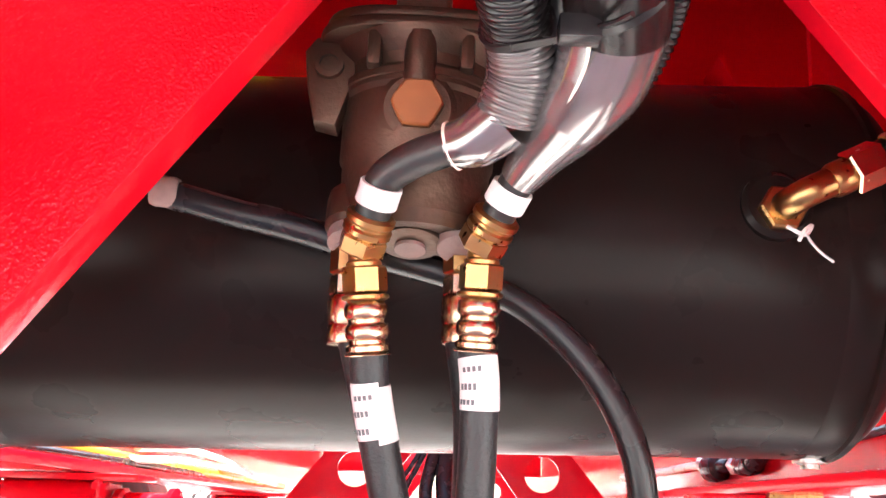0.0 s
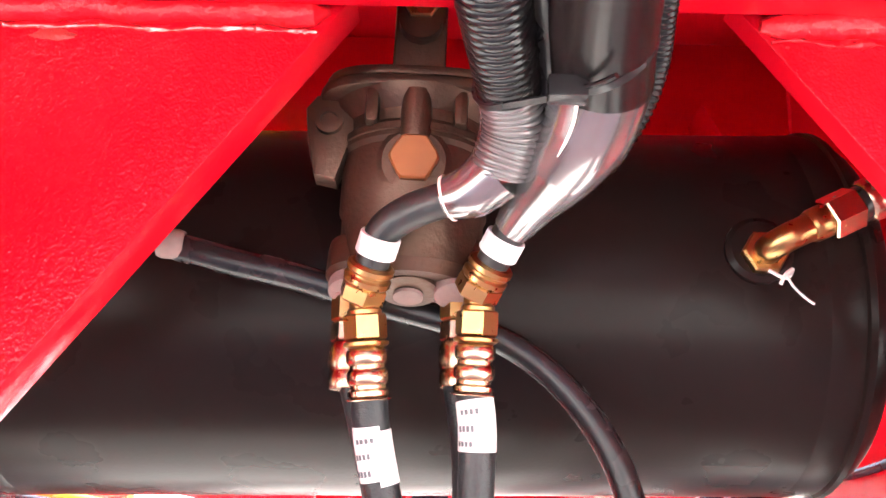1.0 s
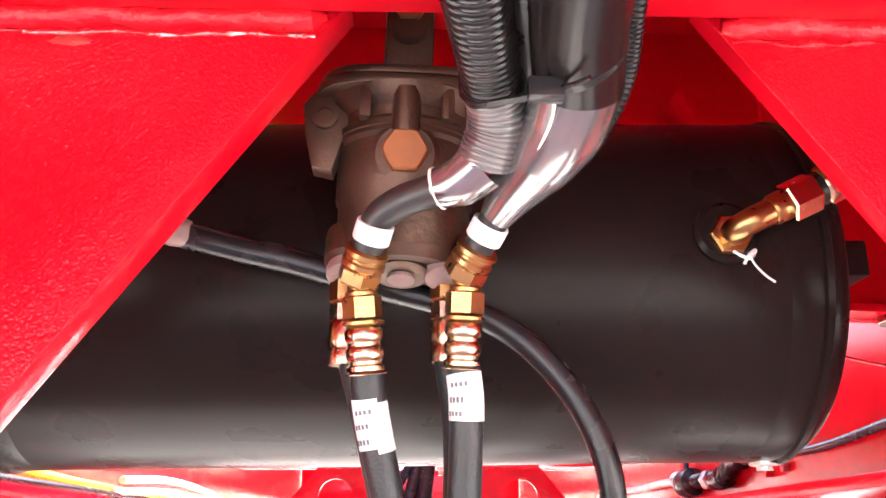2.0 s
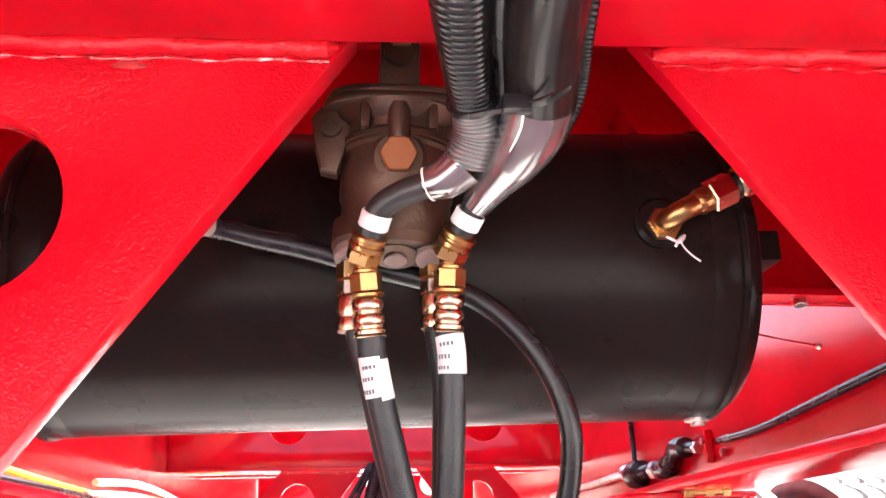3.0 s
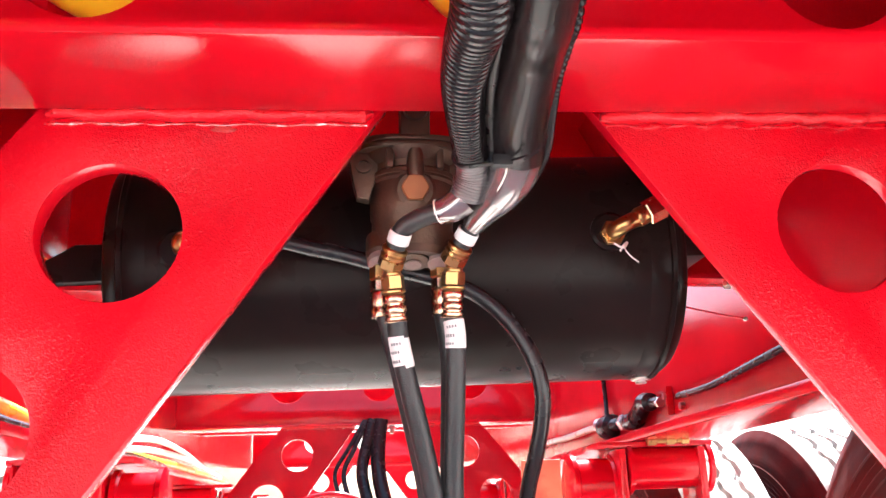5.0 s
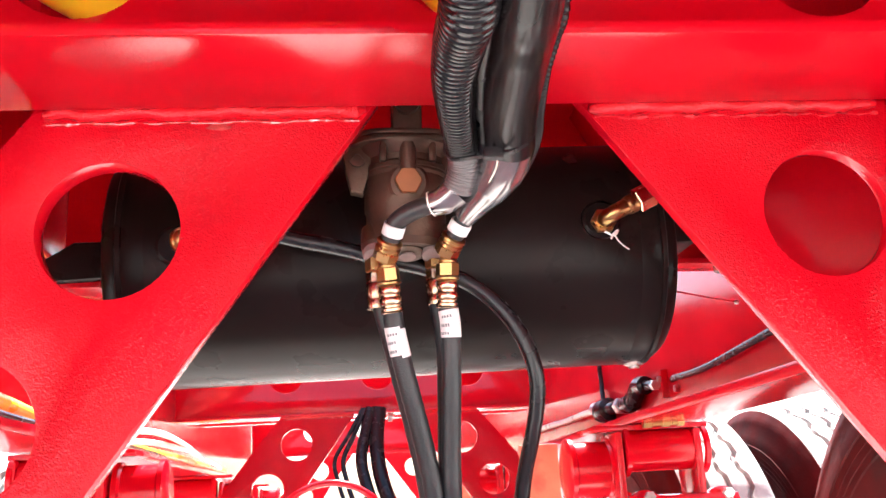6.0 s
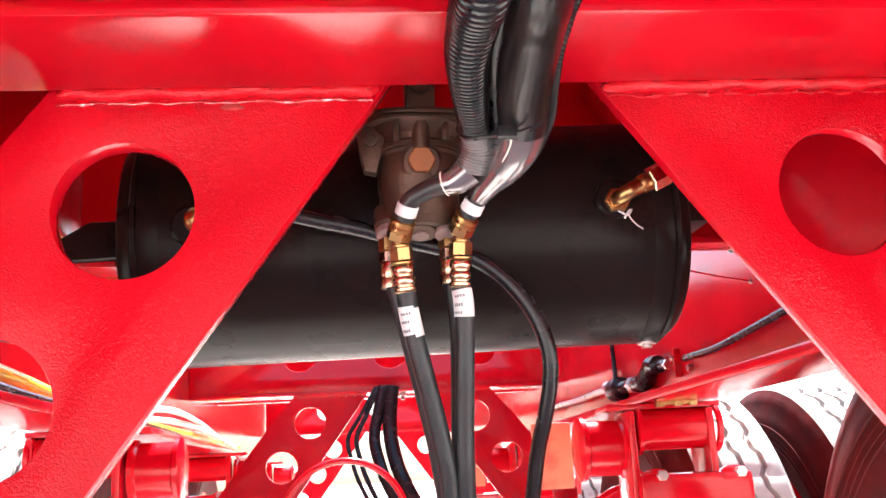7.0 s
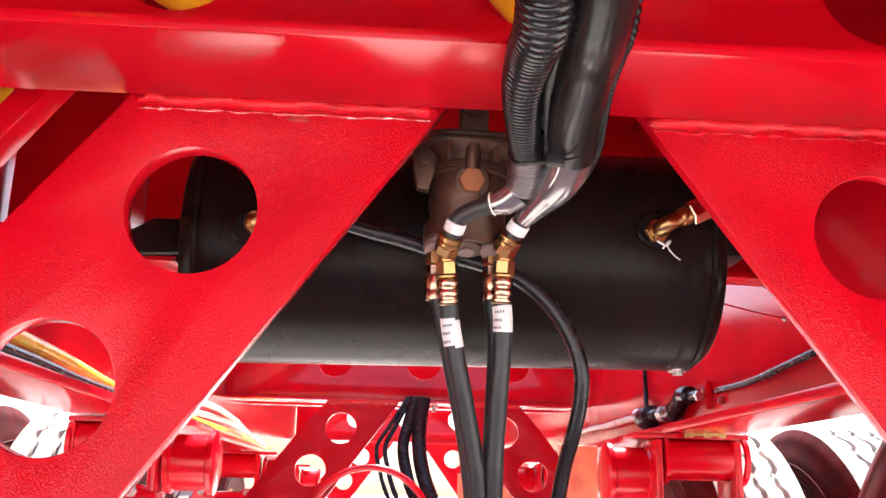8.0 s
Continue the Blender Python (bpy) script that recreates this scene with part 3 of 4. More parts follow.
for k, p in enumerate(rows):
    q = rows[(k + 1) % len(rows)]
    for i in range(4):
        bm.faces.new((p[i], p[(i + 1) % 4], q[(i + 1) % 4], q[i]))
bmesh.ops.recalc_face_normals(bm, faces=bm.faces)
part("strap", bm, NYLON, ob)
part("lock", box(0.0125, 0.0075, 0.0075, Vector((0.0028, -0.0300, 1.0262)) - CL, 0.001), NYLON, ob)
tail = [(0.0080, -0.0330, 1.0258), (0.0120, -0.0385, 1.0245), (0.0155, -0.0440, 1.0240)]
part("tail", tube([Vector(p) - CL for p in tail], 0.0010, 8, 0.002), NYLON, ob)


# ---- brass hose stacks and hanging hoses ----
def hose_end(pts, top_dir, group_label):
    """A hose that hangs from a brass tee, with crimp, nuts, a collar and a paper band."""
    p = [Vector(q) for q in pts]
    base = p[0]
    rel = [(q - base) / 0.93 for q in p]
    ob = thing("air_hose", group_label, "air hose", base, "air hoses under the valve")
    ob.scale = (0.93,) * 3
    d = (rel[1] - rel[0]).normalized()
    up = Vector(top_dir)
    at = lambda s: d * s
    part("tee_neck", lathe([(0.0062, -0.004), (0.0074, -0.001), (0.0074, 0.003), (0.0060, 0.004), (0.0060, 0.007), (0.0070, 0.008), (0.0070, 0.011)], at(0.0), d, 24), BRASS, ob)
    part("hex_nut", hexnut(0.0088, 0.0105, at(0.0095), d, 0.45), BRASS, ob)
    part("flange_ring", lathe([(0.0080, 0), (0.0092, 0.0006), (0.0092, 0.0018), (0.0078, 0.0026)], at(0.0203), d, 24), BRASS, ob)
    crimp = [(0.0072, 0.0)]
    for k in range(2):
        h = 0.0008 + 0.0080 * k
        crimp += [(0.0080, h), (0.0086, h + 0.0011), (0.0086, h + 0.0043), (0.0080, h + 0.0054), (0.0073, h + 0.0060), (0.0073, h + 0.0074)]
    crimp += [(0.0086, 0.0172), (0.0086, 0.0190), (0.0074, 0.0200)]
    part("crimp_sleeve", lathe(crimp, at(0.0232), d, 14), COPPER, ob, "copper-coloured crimped sleeve")
    part("crimp_rim", lathe([(0.0089, 0), (0.0094, 0.0004), (0.0089, 0.0008)], at(0.0432), d, 32), COPPER, ob)
    rel = rel[:2] + [at(0.042)] + rel[3:]
    part("hose", tube(rel[2:], 0.0075, 24, 0.004), RUBBER, ob)
    part("collar_nut", hexnut(0.0098, 0.0075, -up * 0.004, up, 0.3), BRASS, ob)
    part("collar_ring", lathe([(0.0088, 0), (0.0098, 0.001), (0.0098, 0.003), (0.0088, 0.004), (0.0088, 0.005), (0.0098, 0.006), (0.0098, 0.008), (0.0084, 0.009)], up * 0.0035, up, 24), BRASS, ob)
    part("white_band", lathe([(0.0082, 0), (0.0084, 0.0003), (0.0084, 0.0082), (0.0082, 0.0085)], up * 0.0165, up, 28), LABEL, ob, "white paper band")
    return ob, rel


def hose_label(ob, path, start, length, skew, name="paper_label"):
    """A wrapped paper label on a hose, with grey bars for its print."""
    pts = spline(path, 0.002)
    run = [0.0]
    for a0, b0 in zip(pts, pts[1:]):
        run.append(run[-1] + (b0 - a0).length)
    def pos(s):
        i = min(range(len(run)), key=lambda j: abs(run[j] - s))
        j = min(i, len(pts) - 2)
        return pts[i], (pts[j + 1] - pts[j]).normalized()
    def patch(s0, s1, a0, a1, r, mat, nm, under=ob):
        bm = bmesh.new()
        rows = []
        for i in range(7):
            s = s0 + (s1 - s0) * i / 6
            c, d = pos(s)
            side = Vector((1, 0, 0)) - d * d.x
            side.normalize()
            front = side.cross(d).normalized()
            if front.y > 0:
                front = -front
            rows.append([bm.verts.new(c + r * (math.sin(a0 + (a1 - a0) * k / 14) * side + math.cos(a0 + (a1 - a0) * k / 14) * front)) for k in range(15)])
        for u, v in zip(rows, rows[1:]):
            for k in range(14):
                bm.faces.new((u[k], u[k + 1], v[k + 1], v[k]))
        bmesh.ops.recalc_face_normals(bm, faces=bm.faces)
        bmesh.ops.solidify(bm, geom=bm.faces[:], thickness=0.00025)
        return part(nm, bm, mat, under)
    lab = patch(start, start + length, -1.9, 0.5, 0.0077, LABEL, name)
    patch(start + skew, start + length + skew, 0.1, 1.9, 0.0079, LABEL, "label_flap")
    for row, (a0, a1) in enumerate(((-0.9, 0.2), (-1.1, -0.1), (-1.2, -0.2))):
        s = start + length * (0.18 + 0.3 * row)
        n = 4
        for k in range(n):
            w = (a1 - a0) / n
            patch(s, s + length * 0.11, a0 + w * k, a0 + w * (k + 0.6), 0.00805, INK, "print_bar", lab)


HOSE_L = [(-0.0638, 0.053, 0.9835), (-0.0629, 0.055, 0.9730), (-0.0609, 0.060, 0.9426), (-0.0589, 0.064, 0.9305), (-0.0549, 0.068, 0.9111), (-0.0494, 0.074, 0.8880), (-0.0437, 0.082, 0.8650),
          (-0.0384, 0.090, 0.8419), (-0.0335, 0.100, 0.8139), (-0.026, 0.14, 0.74), (-0.01, 0.25, 0.66), (0.02, 0.45, 0.60)]
HOSE_R = [(-0.0200, 0.056, 0.9866), (-0.0204, 0.058, 0.9764), (-0.0203, 0.063, 0.9428), (-0.0199, 0.065, 0.9331), (-0.0201, 0.069, 0.9098), (-0.0209, 0.074, 0.8867), (-0.0215, 0.082, 0.8639),
          (-0.0220, 0.090, 0.8410), (-0.0215, 0.100, 0.8132), (-0.019, 0.14, 0.74), (-0.01, 0.25, 0.66), (0.01, 0.45, 0.60)]
ob, rel = hose_end(HOSE_L, UP_L, "black rubber air hose with brass fittings and a crooked white label")
hose_label(ob, rel[2:], 0.0125, 0.0205, 0.0025)
ob, rel = hose_end(HOSE_R, UP_R, "black rubber air hose with brass fittings and a straight white label")
hose_label(ob, rel[2:], 0.0042, 0.0205, -0.0004)


def rear_hose(pts):
    """The second hose behind each stack, straight out of the valve's port."""
    p = [Vector(q) for q in pts]
    rel = [q - p[0] for q in p]
    ob = thing("rear_air_hose", "black rubber air hose behind the front pair, screwed into the valve", "air hose", p[0], "air hoses under the valve")
    d = Vector((0, 0.05, -1)).normalized()
    part("sealant_ring", lathe([(0.0088, 0), (0.0098, 0.002), (0.0098, 0.010), (0.009, 0.012)], (0, 0, 0), d, 24), PINK, ob)
    part("hex_nut", hexnut(0.0080, 0.010, d * 0.012, d), BRASS, ob)
    part("second_nut", hexnut(0.0078, 0.008, d * 0.0225, d), COPPER, ob)
    part("crimp_sleeve", lathe([(0.0076, 0), (0.0082, 0.002), (0.0082, 0.009), (0.0074, 0.011), (0.0080, 0.013), (0.0080, 0.017), (0.0076, 0.018)], d * 0.031, d, 12), COPPER, ob)
    part("hose", tube([d * 0.040] + rel[1:], 0.0066, 20, 0.004), RUBBER, ob)


rear_hose([(-0.0700, 0.075, 0.9990), (-0.0688, 0.078, 0.9580), (-0.0606, 0.086, 0.9262), (-0.0531, 0.095, 0.8945), (-0.0455, 0.105, 0.8628), (-0.0387, 0.120, 0.8310), (-0.031, 0.150, 0.78), (-0.02, 0.25, 0.68), (0.0, 0.45, 0.61)])
rear_hose([(-0.0265, 0.078, 1.0010), (-0.0268, 0.080, 0.9568), (-0.0223, 0.087, 0.9248), (-0.0221, 0.095, 0.8931), (-0.0226, 0.105, 0.8616), (-0.0222, 0.120, 0.8301), (-0.020, 0.150, 0.78), (-0.012, 0.25, 0.68), (0.0, 0.45, 0.61)])

ARC = [(-0.1450, 0.087, 1.0105), (-0.1352, 0.088, 1.0083), (-0.1202, 0.090, 1.0049), (-0.0935, 0.092, 0.9994), (-0.0604, 0.094, 0.9901), (-0.0189, 0.094, 0.9788), (0.0057, 0.094, 0.9658), (0.0255, 0.094, 0.9458), (0.0387, 0.095, 0.9235),
       (0.0450, 0.098, 0.9007), (0.0449, 0.105, 0.8787), (0.0410, 0.115, 0.8550), (0.0367, 0.130, 0.8312), (0.033, 0.155, 0.79), (0.03, 0.26, 0.69), (0.02, 0.45, 0.61)]
p0 = Vector(ARC[0])
ob = thing("looped_air_hose", "black rubber air hose bending down in front of the tank", "air hose", p0)
part("hose", tube([Vector(q) - p0 for q in ARC], 0.0060, 20, 0.004), NYLON, ob)
part("end_fitting", lathe([(0.0056, 0), (0.0064, 0.002), (0.0064, 0.009), (0.0056, 0.011)], (-0.008, -0.002, 0.001), (1, 0.1, -0.05), 20), PINK, ob, "pale sealant-dusted end fitting")


# ---- the air kit hangs close behind the brace plates ----
VALVE_KIT = Matrix.LocRotScale((-0.0302, -0.0351, 0.0518), Euler((radians(0.13), radians(1.44), radians(0.36))), (0.93,) * 3)
TANK_KIT = Matrix.LocRotScale((-0.0292, -0.0247, 0.0436), Euler((radians(0.13), radians(1.44), radians(0.36))), (0.945,) * 3)
for ob in list(scene.objects):
    kind = ob.name.split(".")[0]
    if kind == "relay_valve":
        ob.matrix_basis = VALVE_KIT @ ob.matrix_basis
    elif kind in ("air_tank", "elbow_fitting", "straight_fitting", "wire_tie", "bracket_plate", "gusset_plate", "foot_bracket", "thin_rod"):
        ob.matrix_basis = TANK_KIT @ ob.matrix_basis


# ---- wheels ----
def wheel():
    ob = thing("wheel", "black truck tyre on a red rim, red bounce light painted into its rubber", "wheel", (0, 0, 0), "wheels")
    R, half, seg = 0.5, 0.115, 180
    grooves = (-0.048, 0.0, 0.048)
    prof = [(-half, 0.315), (-half - 0.012, 0.36), (-half - 0.014, 0.40), (-half - 0.006, 0.435), (-half + 0.006, 0.462), (-half + 0.006, 0.468), (-half + 0.013, 0.482), (-half + 0.020, R - 0.006), (-half + 0.028, R)]
    mids = []
    for g in grooves:
        mids += [(g - 0.0065, R), (g - 0.004, R - 0.014), (g + 0.004, R - 0.014), (g + 0.0065, R)]
    prof = prof + mids + [(-x, r) for x, r in reversed(prof)]
    first, last = 9, 9 + len(mids)
    count = len(prof)

    def band(low, high):
        bm = bmesh.new()
        rings = []
        for k in range(seg):
            b = 2 * math.pi * k / seg
            zig = 0.005 * (1 if (k // 3) % 2 else -1)
            ring = []
            for i in range(low, high + 1):
                x, r = prof[i]
                xx = x + (zig if first <= i < last else 0.0)
                if abs(x) < half - 0.018 and r > R - 0.001 and k % 6 == 0:
                    r -= 0.005
                if i in (5, 6, count - 6, count - 7) and k % 4 == 0:
                    r -= 0.003
                ring.append(bm.verts.new((xx, r * math.cos(b), r * math.sin(b))))
            rings.append(ring)
        for k in range(seg):
            p, q = rings[k], rings[(k + 1) % seg]
            for i in range(high - low):
                bm.faces.new((p[i], p[i + 1], q[i + 1], q[i]))
        return bm

    part("inner_sidewall", band(0, 7), TYRE, ob)
    part("tread", band(7, count - 8), TREAD, ob, "dusty grey tread with zigzag grooves, painted paler for the sun")
    part("outer_sidewall", band(count - 8, count - 1), TYRE, ob)
    for r in (0.372, 0.384, 0.396, 0.412):
        part("sidewall_ring", lathe([(r - 0.002, 0), (r, 0.0018), (r + 0.002, 0)], (-half - 0.0125, 0, 0), (-1, 0, 0), 96, cap=False), TYRE, ob)
    rim = [(0.315, -half + 0.002), (0.300, -half), (0.285, -half + 0.02), (0.27, -0.02), (0.28, half - 0.03), (0.315, half - 0.002)]
    part("rim", lathe(rim, (0, 0, 0), (1, 0, 0), 64, cap=False), RED, ob)
    disc = part("disc", lathe([(0.28, 0), (0.22, 0.02), (0.14, 0.02), (0.13, 0.05), (0.05, 0.055)], (0.0, 0, 0), (1, 0, 0), 48), RED, ob)
    for k in range(10):
        b = 2 * math.pi * k / 10
        part("wheel_nut", hexnut(0.018, 0.024, (0.018, 0.168 * math.cos(b), 0.168 * math.sin(b)), (1, 0, 0)), STEEL, disc)
    return ob


w0 = wheel()
AXLES = (0.43, 1.80, 3.17)
spots = [(MID + s * x, y, 0.5, s) for y in AXLES for s in (1, -1) for x in (0.753, 1.075)]
for i, (x, y, z, s) in enumerate(spots):
    m = pose(x, y, z, 0, 0, 0 if s > 0 else 180)
    if i == 0:
        w0.matrix_basis = m
    else:
        copy_thing(w0, m)

# axles
for y in AXLES[1:]:
    ob = thing("axle", "red painted round axle beam between the wheels", "axle", (MID, y, 0.5), "axles")
    part("beam", lathe([(0.065, -0.80), (0.075, -0.6), (0.075, 0.6), (0.065, 0.80)], (0, 0, 0), (1, 0, 0), 40), RED, ob)


# ---- suspension hangers ----
def hanger(y, side, far=0.19):
    """A welded hanger under a main beam: two side plates with a thick pipe between, a drum beside them and a bracket below."""
    ob = thing("hanger", "red painted suspension hanger with side plates and a thick pipe", "hanger", (MID + side * 0.40, y, FLZ), "hangers")
    s = side
    part("top_plate", box(far + 0.02, 0.11, 0.010, (s * far * 0.55, 0.02, -0.006), 0.002), RED, ob)
    for x in (0.046, far):
        pl = sheet([(-0.035, -0.27), (0.035, -0.27), (0.045, -0.20), (0.052, -0.09), (0.050, -0.014), (-0.050, -0.014), (-0.052, -0.09), (-0.045, -0.20)], [(0.0, -0.21, 0.02)], 0.014, 0.003)
        bmesh.ops.transform(pl, matrix=Matrix.Translation((s * x, 0, 0)) @ Matrix.Rotation(math.pi / 2, 4, 'Z'), verts=pl.verts)
        part("side_plate", pl, RED, ob)
        part("rim_ring", lathe([(0.038, 0), (0.045, 0.002), (0.045, 0.010), (0.038, 0.012)], (s * (x + 0.004), -0.012, -0.047), (s, 0, 0), 36, cap=False), RED, ob)
    part("cross_pipe", lathe([(0.037, 0.0), (0.037, far - 0.05)], (s * 0.05, -0.012, -0.047), (s, 0, 0), 40), RED, ob)
    part("drum", lathe([(0.045, 0.0), (0.058, 0.004), (0.058, 0.012), (0.050, 0.016), (0.050, 0.075), (0.056, 0.079), (0.056, 0.088)], (s * -0.048, 0.02, -0.075), (s, 0, 0), 44), RED, ob, "round red drum with flanged rims")
    if s > 0:
        part("end_plate", box(0.076, 0.010, 0.125, (s * -0.072, 0.13, -0.082), 0.002), SUNLIT_RED, ob, "pale orange end plate, sunlight painted into its red")
        part("brass_connector", merged(hexnut(0.010, 0.016, (0.085, -0.052, -0.001), (1, 0, 0)), lathe([(0.006, 0), (0.006, 0.05)], (0.098, -0.052, -0.001), (1, 0, 0), 16),
                                       hexnut(0.009, 0.014, (0.120, -0.052, -0.001), (1, 0, 0)), hexnut(0.009, 0.012, (0.148, -0.052, -0.001), (1, 0, 0))), BRASS, ob, "small brass pipe connector")
    part("lower_bracket", box(0.205, 0.08, 0.060, (s * 0.145, -0.02, -0.155), 0.012), RED, ob)
    for x in (0.075, 0.215):
        part("bracket_ear", lathe([(0.030, 0), (0.034, 0.004), (0.034, 0.020), (0.030, 0.024)], (s * x, -0.03, -0.150), (0, -1, 0), 28), RED, ob)
        part("bolt", hexnut(0.010, 0.010, (s * x, -0.078, -0.128), (0, -1, 0)), STEEL, ob)
    part("pivot_pin", lathe([(0.018, 0), (0.018, 0.24)], (s * -0.02, 0, -0.21), (s, 0, 0), 24), STEEL, ob)
    return ob


for y in (1.14, 2.51, 3.88):
    for side in (-1, 1):
        hanger(y, side)


def brake_chamber(x, y, z):
    ob = thing("brake_chamber", "red painted round brake chamber on the axle", "brake chamber", (x, y, z), "brake chambers")
    pot = part("front_pot", lathe([(0.05, 0), (0.07, 0.012), (0.075, 0.06), (0.08, 0.065)], (0, 0, 0), (0, 1, 0), 40), RED, ob)
    part("clamp_band", lathe([(0.080, 0), (0.086, 0.003), (0.086, 0.017), (0.080, 0.020)], (0, 0.062, 0), (0, 1, 0), 40), RED, ob)
    part("rear_pot", lathe([(0.08, 0), (0.076, 0.01), (0.074, 0.09), (0.05, 0.11)], (0, 0.08, 0), (0, 1, 0), 40), RED, ob)
    for k in range(3):
        b = 2 * math.pi * k / 3 + 0.5
        part("bolt_head", hexnut(0.008, 0.007, (0.045 * math.cos(b), 0.0, 0.045 * math.sin(b)), (0, -1, 0)), STEEL, pot)


for y in (1.32, 2.69):
    for s in (-1, 1):
        brake_chamber(MID + s * 0.50, y, 0.700)
        brake_chamber(MID + s * 0.63, y + 0.02, 0.690)

# ---- lines along the beams ----
def line(name, pts, r, mat, label, category):
    p = Vector(pts[0])
    ob = thing(name, label, category, p)
    part("tube", tube([Vector(q) - p for q in pts], r, 14, 0.01), mat, ob)
    return ob


XL = MID - WEB
line("yellow_air_line", [(XL + 0.02, -1.0, 0.99), (XL + 0.026, 0.5, 0.983), (XL + 0.026, 1.0, 0.966), (XL + 0.03, 1.5, 0.96), (XL + 0.05, 2.2, 0.958), (XL + 0.04, 3.0, 0.96)], 0.011, YELLOW, "yellow nylon air line lying along the main beam", "air line")
line("black_cable", [(XL + 0.045, -1.0, 0.97), (XL + 0.05, 0.4, 0.957), (XL + 0.05, 0.8, 0.951), (XL + 0.05, 1.5, 0.953), (XL + 0.03, 2.4, 0.953)], 0.007, NYLON, "black cable lying on the beam's bottom flange", "cable")
for k in range(2):
    line("cream_air_line", [(XL + 0.05 + 0.015 * k, 1.30, 0.957 + 0.02 * k), (XL + 0.075 + 0.015 * k, 1.52, 0.968 + 0.02 * k), (XL + 0.085, 1.9, 0.972 + 0.012 * k), (XL + 0.085, 2.25, 0.962), (XL + 0.08, 2.6, 0.955)], 0.0065, CREAM, "pale cream nylon air line lying along the main beam", "air line")
XR = MID + WEB
line("sagging_cable", [(XR - 0.014, 0.1, 1.05), (XR - 0.014, 0.40, 1.018), (XR - 0.018, 0.60, 1.004), (XR - 0.018, 0.70, 0.998), (XR - 0.019, 0.80, 0.992), (XR - 0.019, 0.88, 0.991), (XR - 0.018, 0.97, 0.994), (XR - 0.010, 1.005, 0.995)], 0.0055, NYLON, "black cable clipped to the red beam's web", "cable")

# black valve on the right beam
XW = XR - 0.02
ob = thing("small_valve", "small black plastic valve with plated fittings on the main beam", "air valve", (XW, 1.415, 0.982))
part("valve_body", lathe([(0.012, -0.03), (0.024, -0.022), (0.026, 0.0), (0.024, 0.02), (0.014, 0.028)], (0, 0, 0), (0.1, -1, 0.05), 28), NYLON, ob)
part("steel_cap", lathe([(0.009, 0), (0.016, 0.003), (0.016, 0.022), (0.010, 0.026)], (-0.004, 0.03, 0.006), (-0.2, 1, 0.05), 24), STEEL, ob)
part("neck", lathe([(0.013, 0), (0.013, 0.045), (0.010, 0.05)], (0, -0.025, 0), (0.02, -1, 0.0), 20), NYLON, ob)
part("steel_nut", hexnut(0.017, 0.022, (0.0, -0.105, -0.002), (0, -1, 0.0)), STEEL, ob)
part("steel_sleeve", lathe([(0.011, 0), (0.011, 0.03)], (0, -0.127, -0.002), (0, -1, 0.1), 20), STEEL, ob)
part("elbow", tube([(0.0, -0.15, -0.004), (0.0, -0.19, -0.004), (0.0, -0.225, 0.010), (0.0, -0.25, 0.022), (0.002, -0.29, 0.018), (0.004, -0.33, 0.014)], lambda s, t: 0.017 if t < 0.75 else 0.009, 18, 0.004), NYLON, ob)
part("elbow_ring", lathe([(0.0185, 0), (0.0185, 0.008)], (0, -0.192, -0.003), (0, -1, 0.25), 20), NYLON, ob)
part("tip_nut", hexnut(0.010, 0.012, (0.004, -0.325, 0.014), (0, -1, -0.1)), STEEL, ob)
part("feed_line", tube([(0.004, 0.03, 0.02), (0.008, 0.045, 0.06), (0.008, 0.05, 0.10), (0.008, 0.05, 0.20)], 0.005, 10, 0.006), NYLON, ob)
part("mount", box(0.012, 0.03, 0.03, (0.012, 0.0, 0.0), 0.003), STEEL, ob)
ob = thing("cable_clip", "thin pale red metal clip strip on the beam's web", "clip", (XR - 0.012, 1.045, 0.993))
part("strip", box(0.012, 0.010, 0.050, (0, 0, 0), 0.001), RED, ob)
part("screw", hexnut(0.006, 0.006, (-0.006, 0.0, 0.008), (-1, 0, 0)), STEEL, ob)
ob = thing("bolt", "small plated bolt head on the beam's web", "bolt", (XR - 0.006, 0.99, 0.978))
part("head", hexnut(0.007, 0.008, (0, 0, 0), (-1, 0, 0)), STEEL, ob)
line("pale_air_line", [(XW, 1.455, 0.988), (XW, 1.60, 0.991), (XW - 0.002, 1.80, 0.990), (XW - 0.004, 2.0, 0.994), (XW - 0.004, 2.25, 0.994)], 0.008, CREAM, "pale cream nylon air line feeding the small valve", "air line")

# crossmembers behind the tank and behind the second cross beam
for y in (0.52, BAY + 0.52):
    ob = thing("rear_crossmember", "red painted folded steel crossmember with a plated bolt", "beam", (MID, y, 1.095), "folded crossmembers")
    part("web", box(2 * WEB - 0.02, 0.008, 0.272, (0, 0, 0.136), 0.001), RED, ob)
    part("lip", box(2 * WEB - 0.02, 0.055, 0.007, (0, -0.0315, 0.0035), 0.001), RED, ob)
    part("stiffener", box(0.006, 0.05, 0.19, (0.30, -0.029, 0.10), 0.001, Matrix.Rotation(radians(-28), 4, 'Y')), RED, ob)
    part("bolt", hexnut(0.009, 0.009, (0.400, -0.030, 0.0), (0, 0, -1)), STEEL, ob)
    part("bolt_end", lathe([(0.005, 0), (0.005, 0.008)], (0.400, -0.030, -0.008), (0, 0, -1), 16), STEEL, ob)

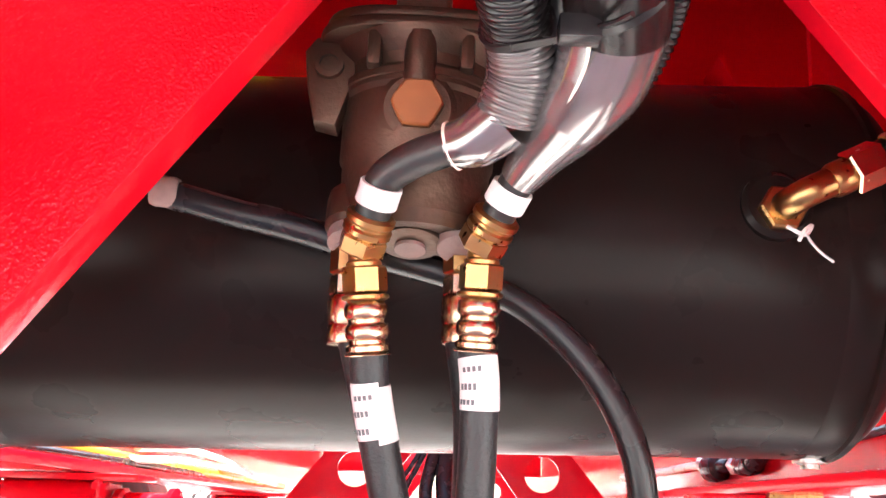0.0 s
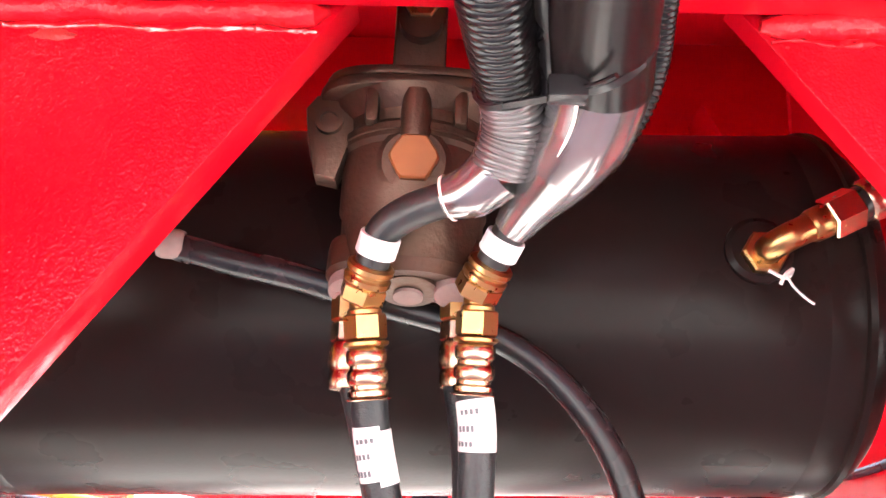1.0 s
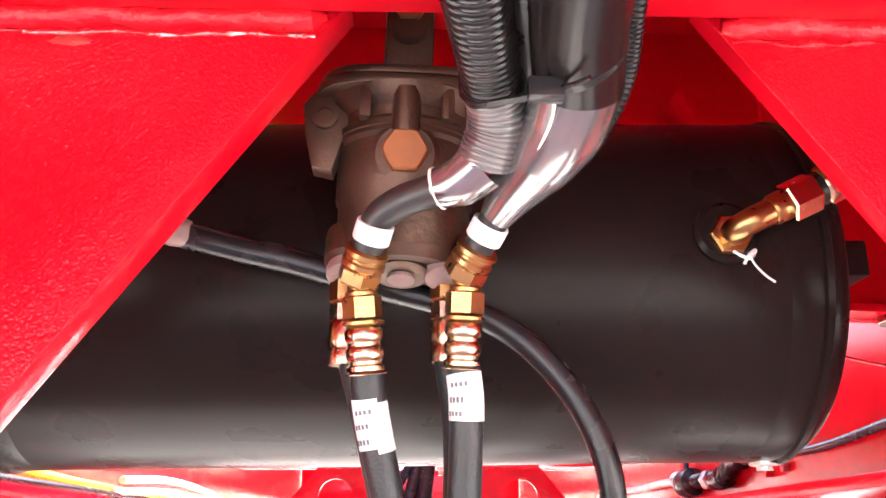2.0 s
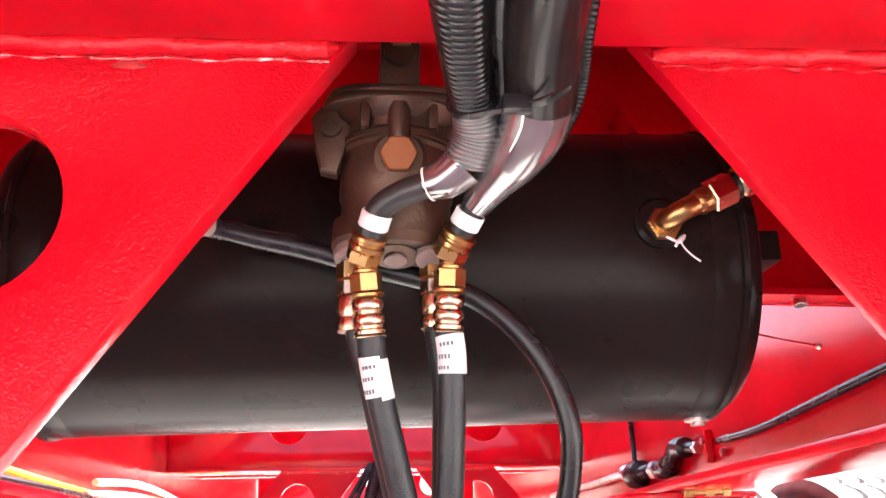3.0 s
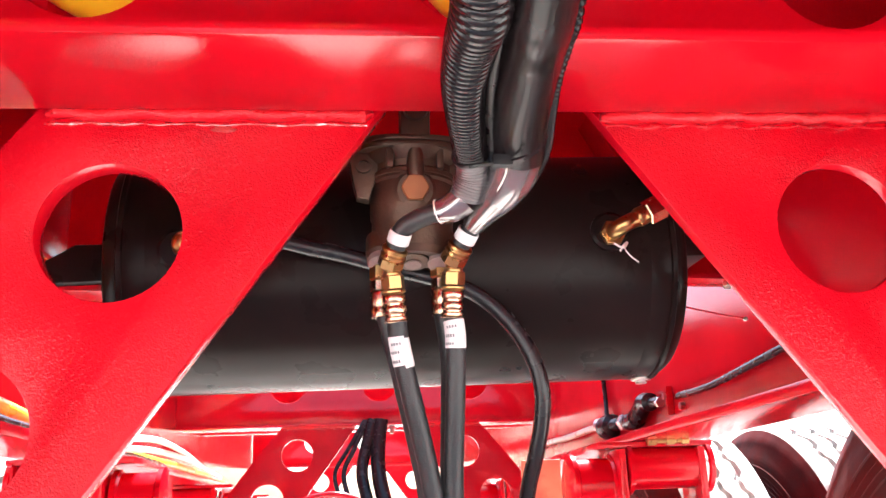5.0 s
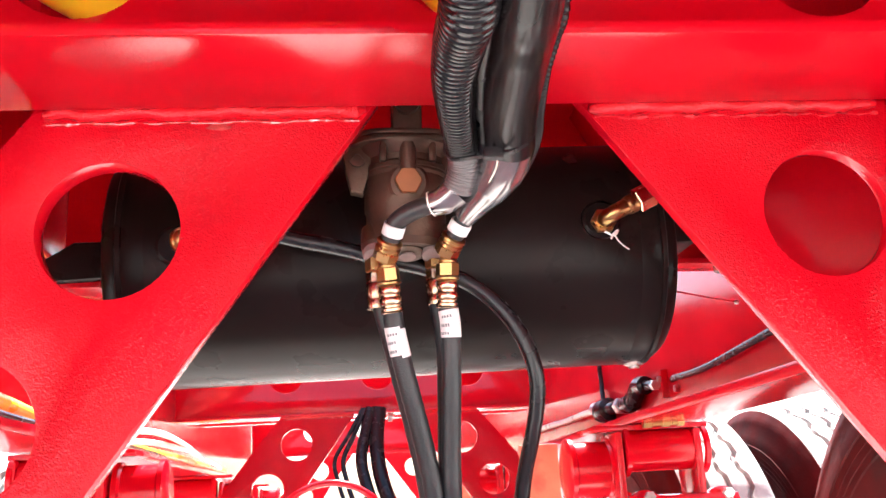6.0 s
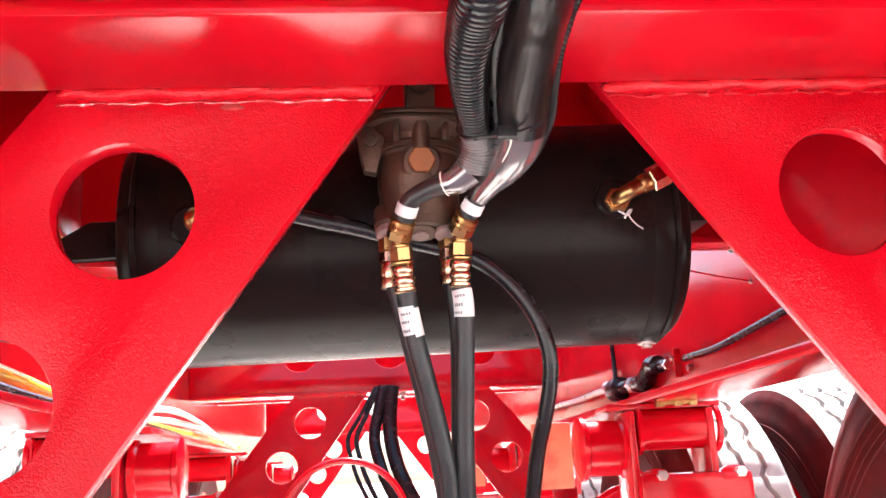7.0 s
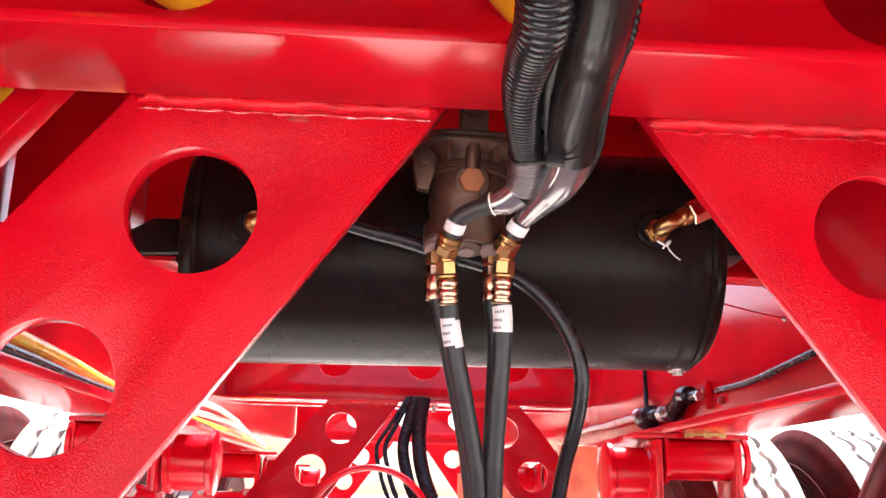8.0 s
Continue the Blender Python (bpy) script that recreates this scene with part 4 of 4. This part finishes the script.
# black hoses hanging under the second cross beam
BUNDLE = [(-0.0148, 2.165, 1.082), (-0.0306, 2.16, 1.002), (-0.0365, 2.15, 0.9388), (-0.0267, 2.13, 0.8758), (-0.0053, 2.10, 0.8106), (0.05, 2.08, 0.70)]
for dx, drift, r in ((0.012, 0.012, 0.021), (-0.010, -0.012, 0.017), (-0.026, -0.046, 0.007), (-0.034, -0.062, 0.006)):
    pts = [(x + dx + drift * min(1.0, 0.5 * k), y - r * 0.5, z) for k, (x, y, z) in enumerate(BUNDLE)]
    line("hanging_hose", pts, r, NYLON, "black hose hanging in a bundle under the cross beam", "air hose")

# plated bolts under the second cross beam
for x in (-0.055, 0.03):
    ob = thing("bolt", "plated hexagonal bolt under the cross beam", "bolt", (x, 2.225, Z0 - 0.001), "bolts under the cross beam")
    part("head", hexnut(0.012, 0.010, (0, 0, 0), (0, 0, -1)), STEEL, ob)
    part("shank_end", lathe([(0.006, 0), (0.006, 0.012)], (0, 0, -0.010), (0, 0, -1), 16), STEEL, ob)

# curved red pipe between the braces
ob = thing("curved_pipe", "curved red painted pipe between the axles", "pipe", (-0.14, 1.75, 0.72))
part("tube", tube([(0.15, 0, -0.16), (0.15, 0, -0.08)] + [(0.15 * math.cos(math.pi * k / 12), 0, 0.15 * math.sin(math.pi * k / 12)) for k in range(13)] + [(-0.15, 0, -0.08), (-0.15, 0, -0.16)], 0.008, 14, 0.01), RED, ob)

# yellow air lines through the holes of the cross beams
for x in (-0.262, -0.012):
    line("yellow_air_line", [(x - 0.22, -0.9, 1.27), (x - 0.15, -0.45, 1.235), (x - 0.075, -0.15, 1.185), (x - 0.022, -0.03, 1.157), (x + 0.022, 0.03, 1.157), (x + 0.06, 0.13, 1.20), (x + 0.08, 0.32, 1.27), (x + 0.08, 0.49, 1.32)], 0.015, YELLOW, "yellow nylon air line threaded through a hole of the cross beam", "air line")
line("yellow_branch_line", [(-0.40, 0.09, 1.21), (-0.415, 0.09, 1.13), (-0.44, 0.10, 1.05), (-0.52, 0.2, 0.99), (XL + 0.025, 0.40, 0.982)], 0.011, YELLOW, "yellow nylon air line bending down to the main beam", "air line")
ob = thing("strut", "narrow slanting red painted strut behind the cross beam", "strut", (0, 0.045, 0))
part("plate", sheet([(-0.330, 1.134), (-0.46, 0.96), (-0.485, 0.96), (-0.355, 1.134)], [], 0.03), RED, ob)
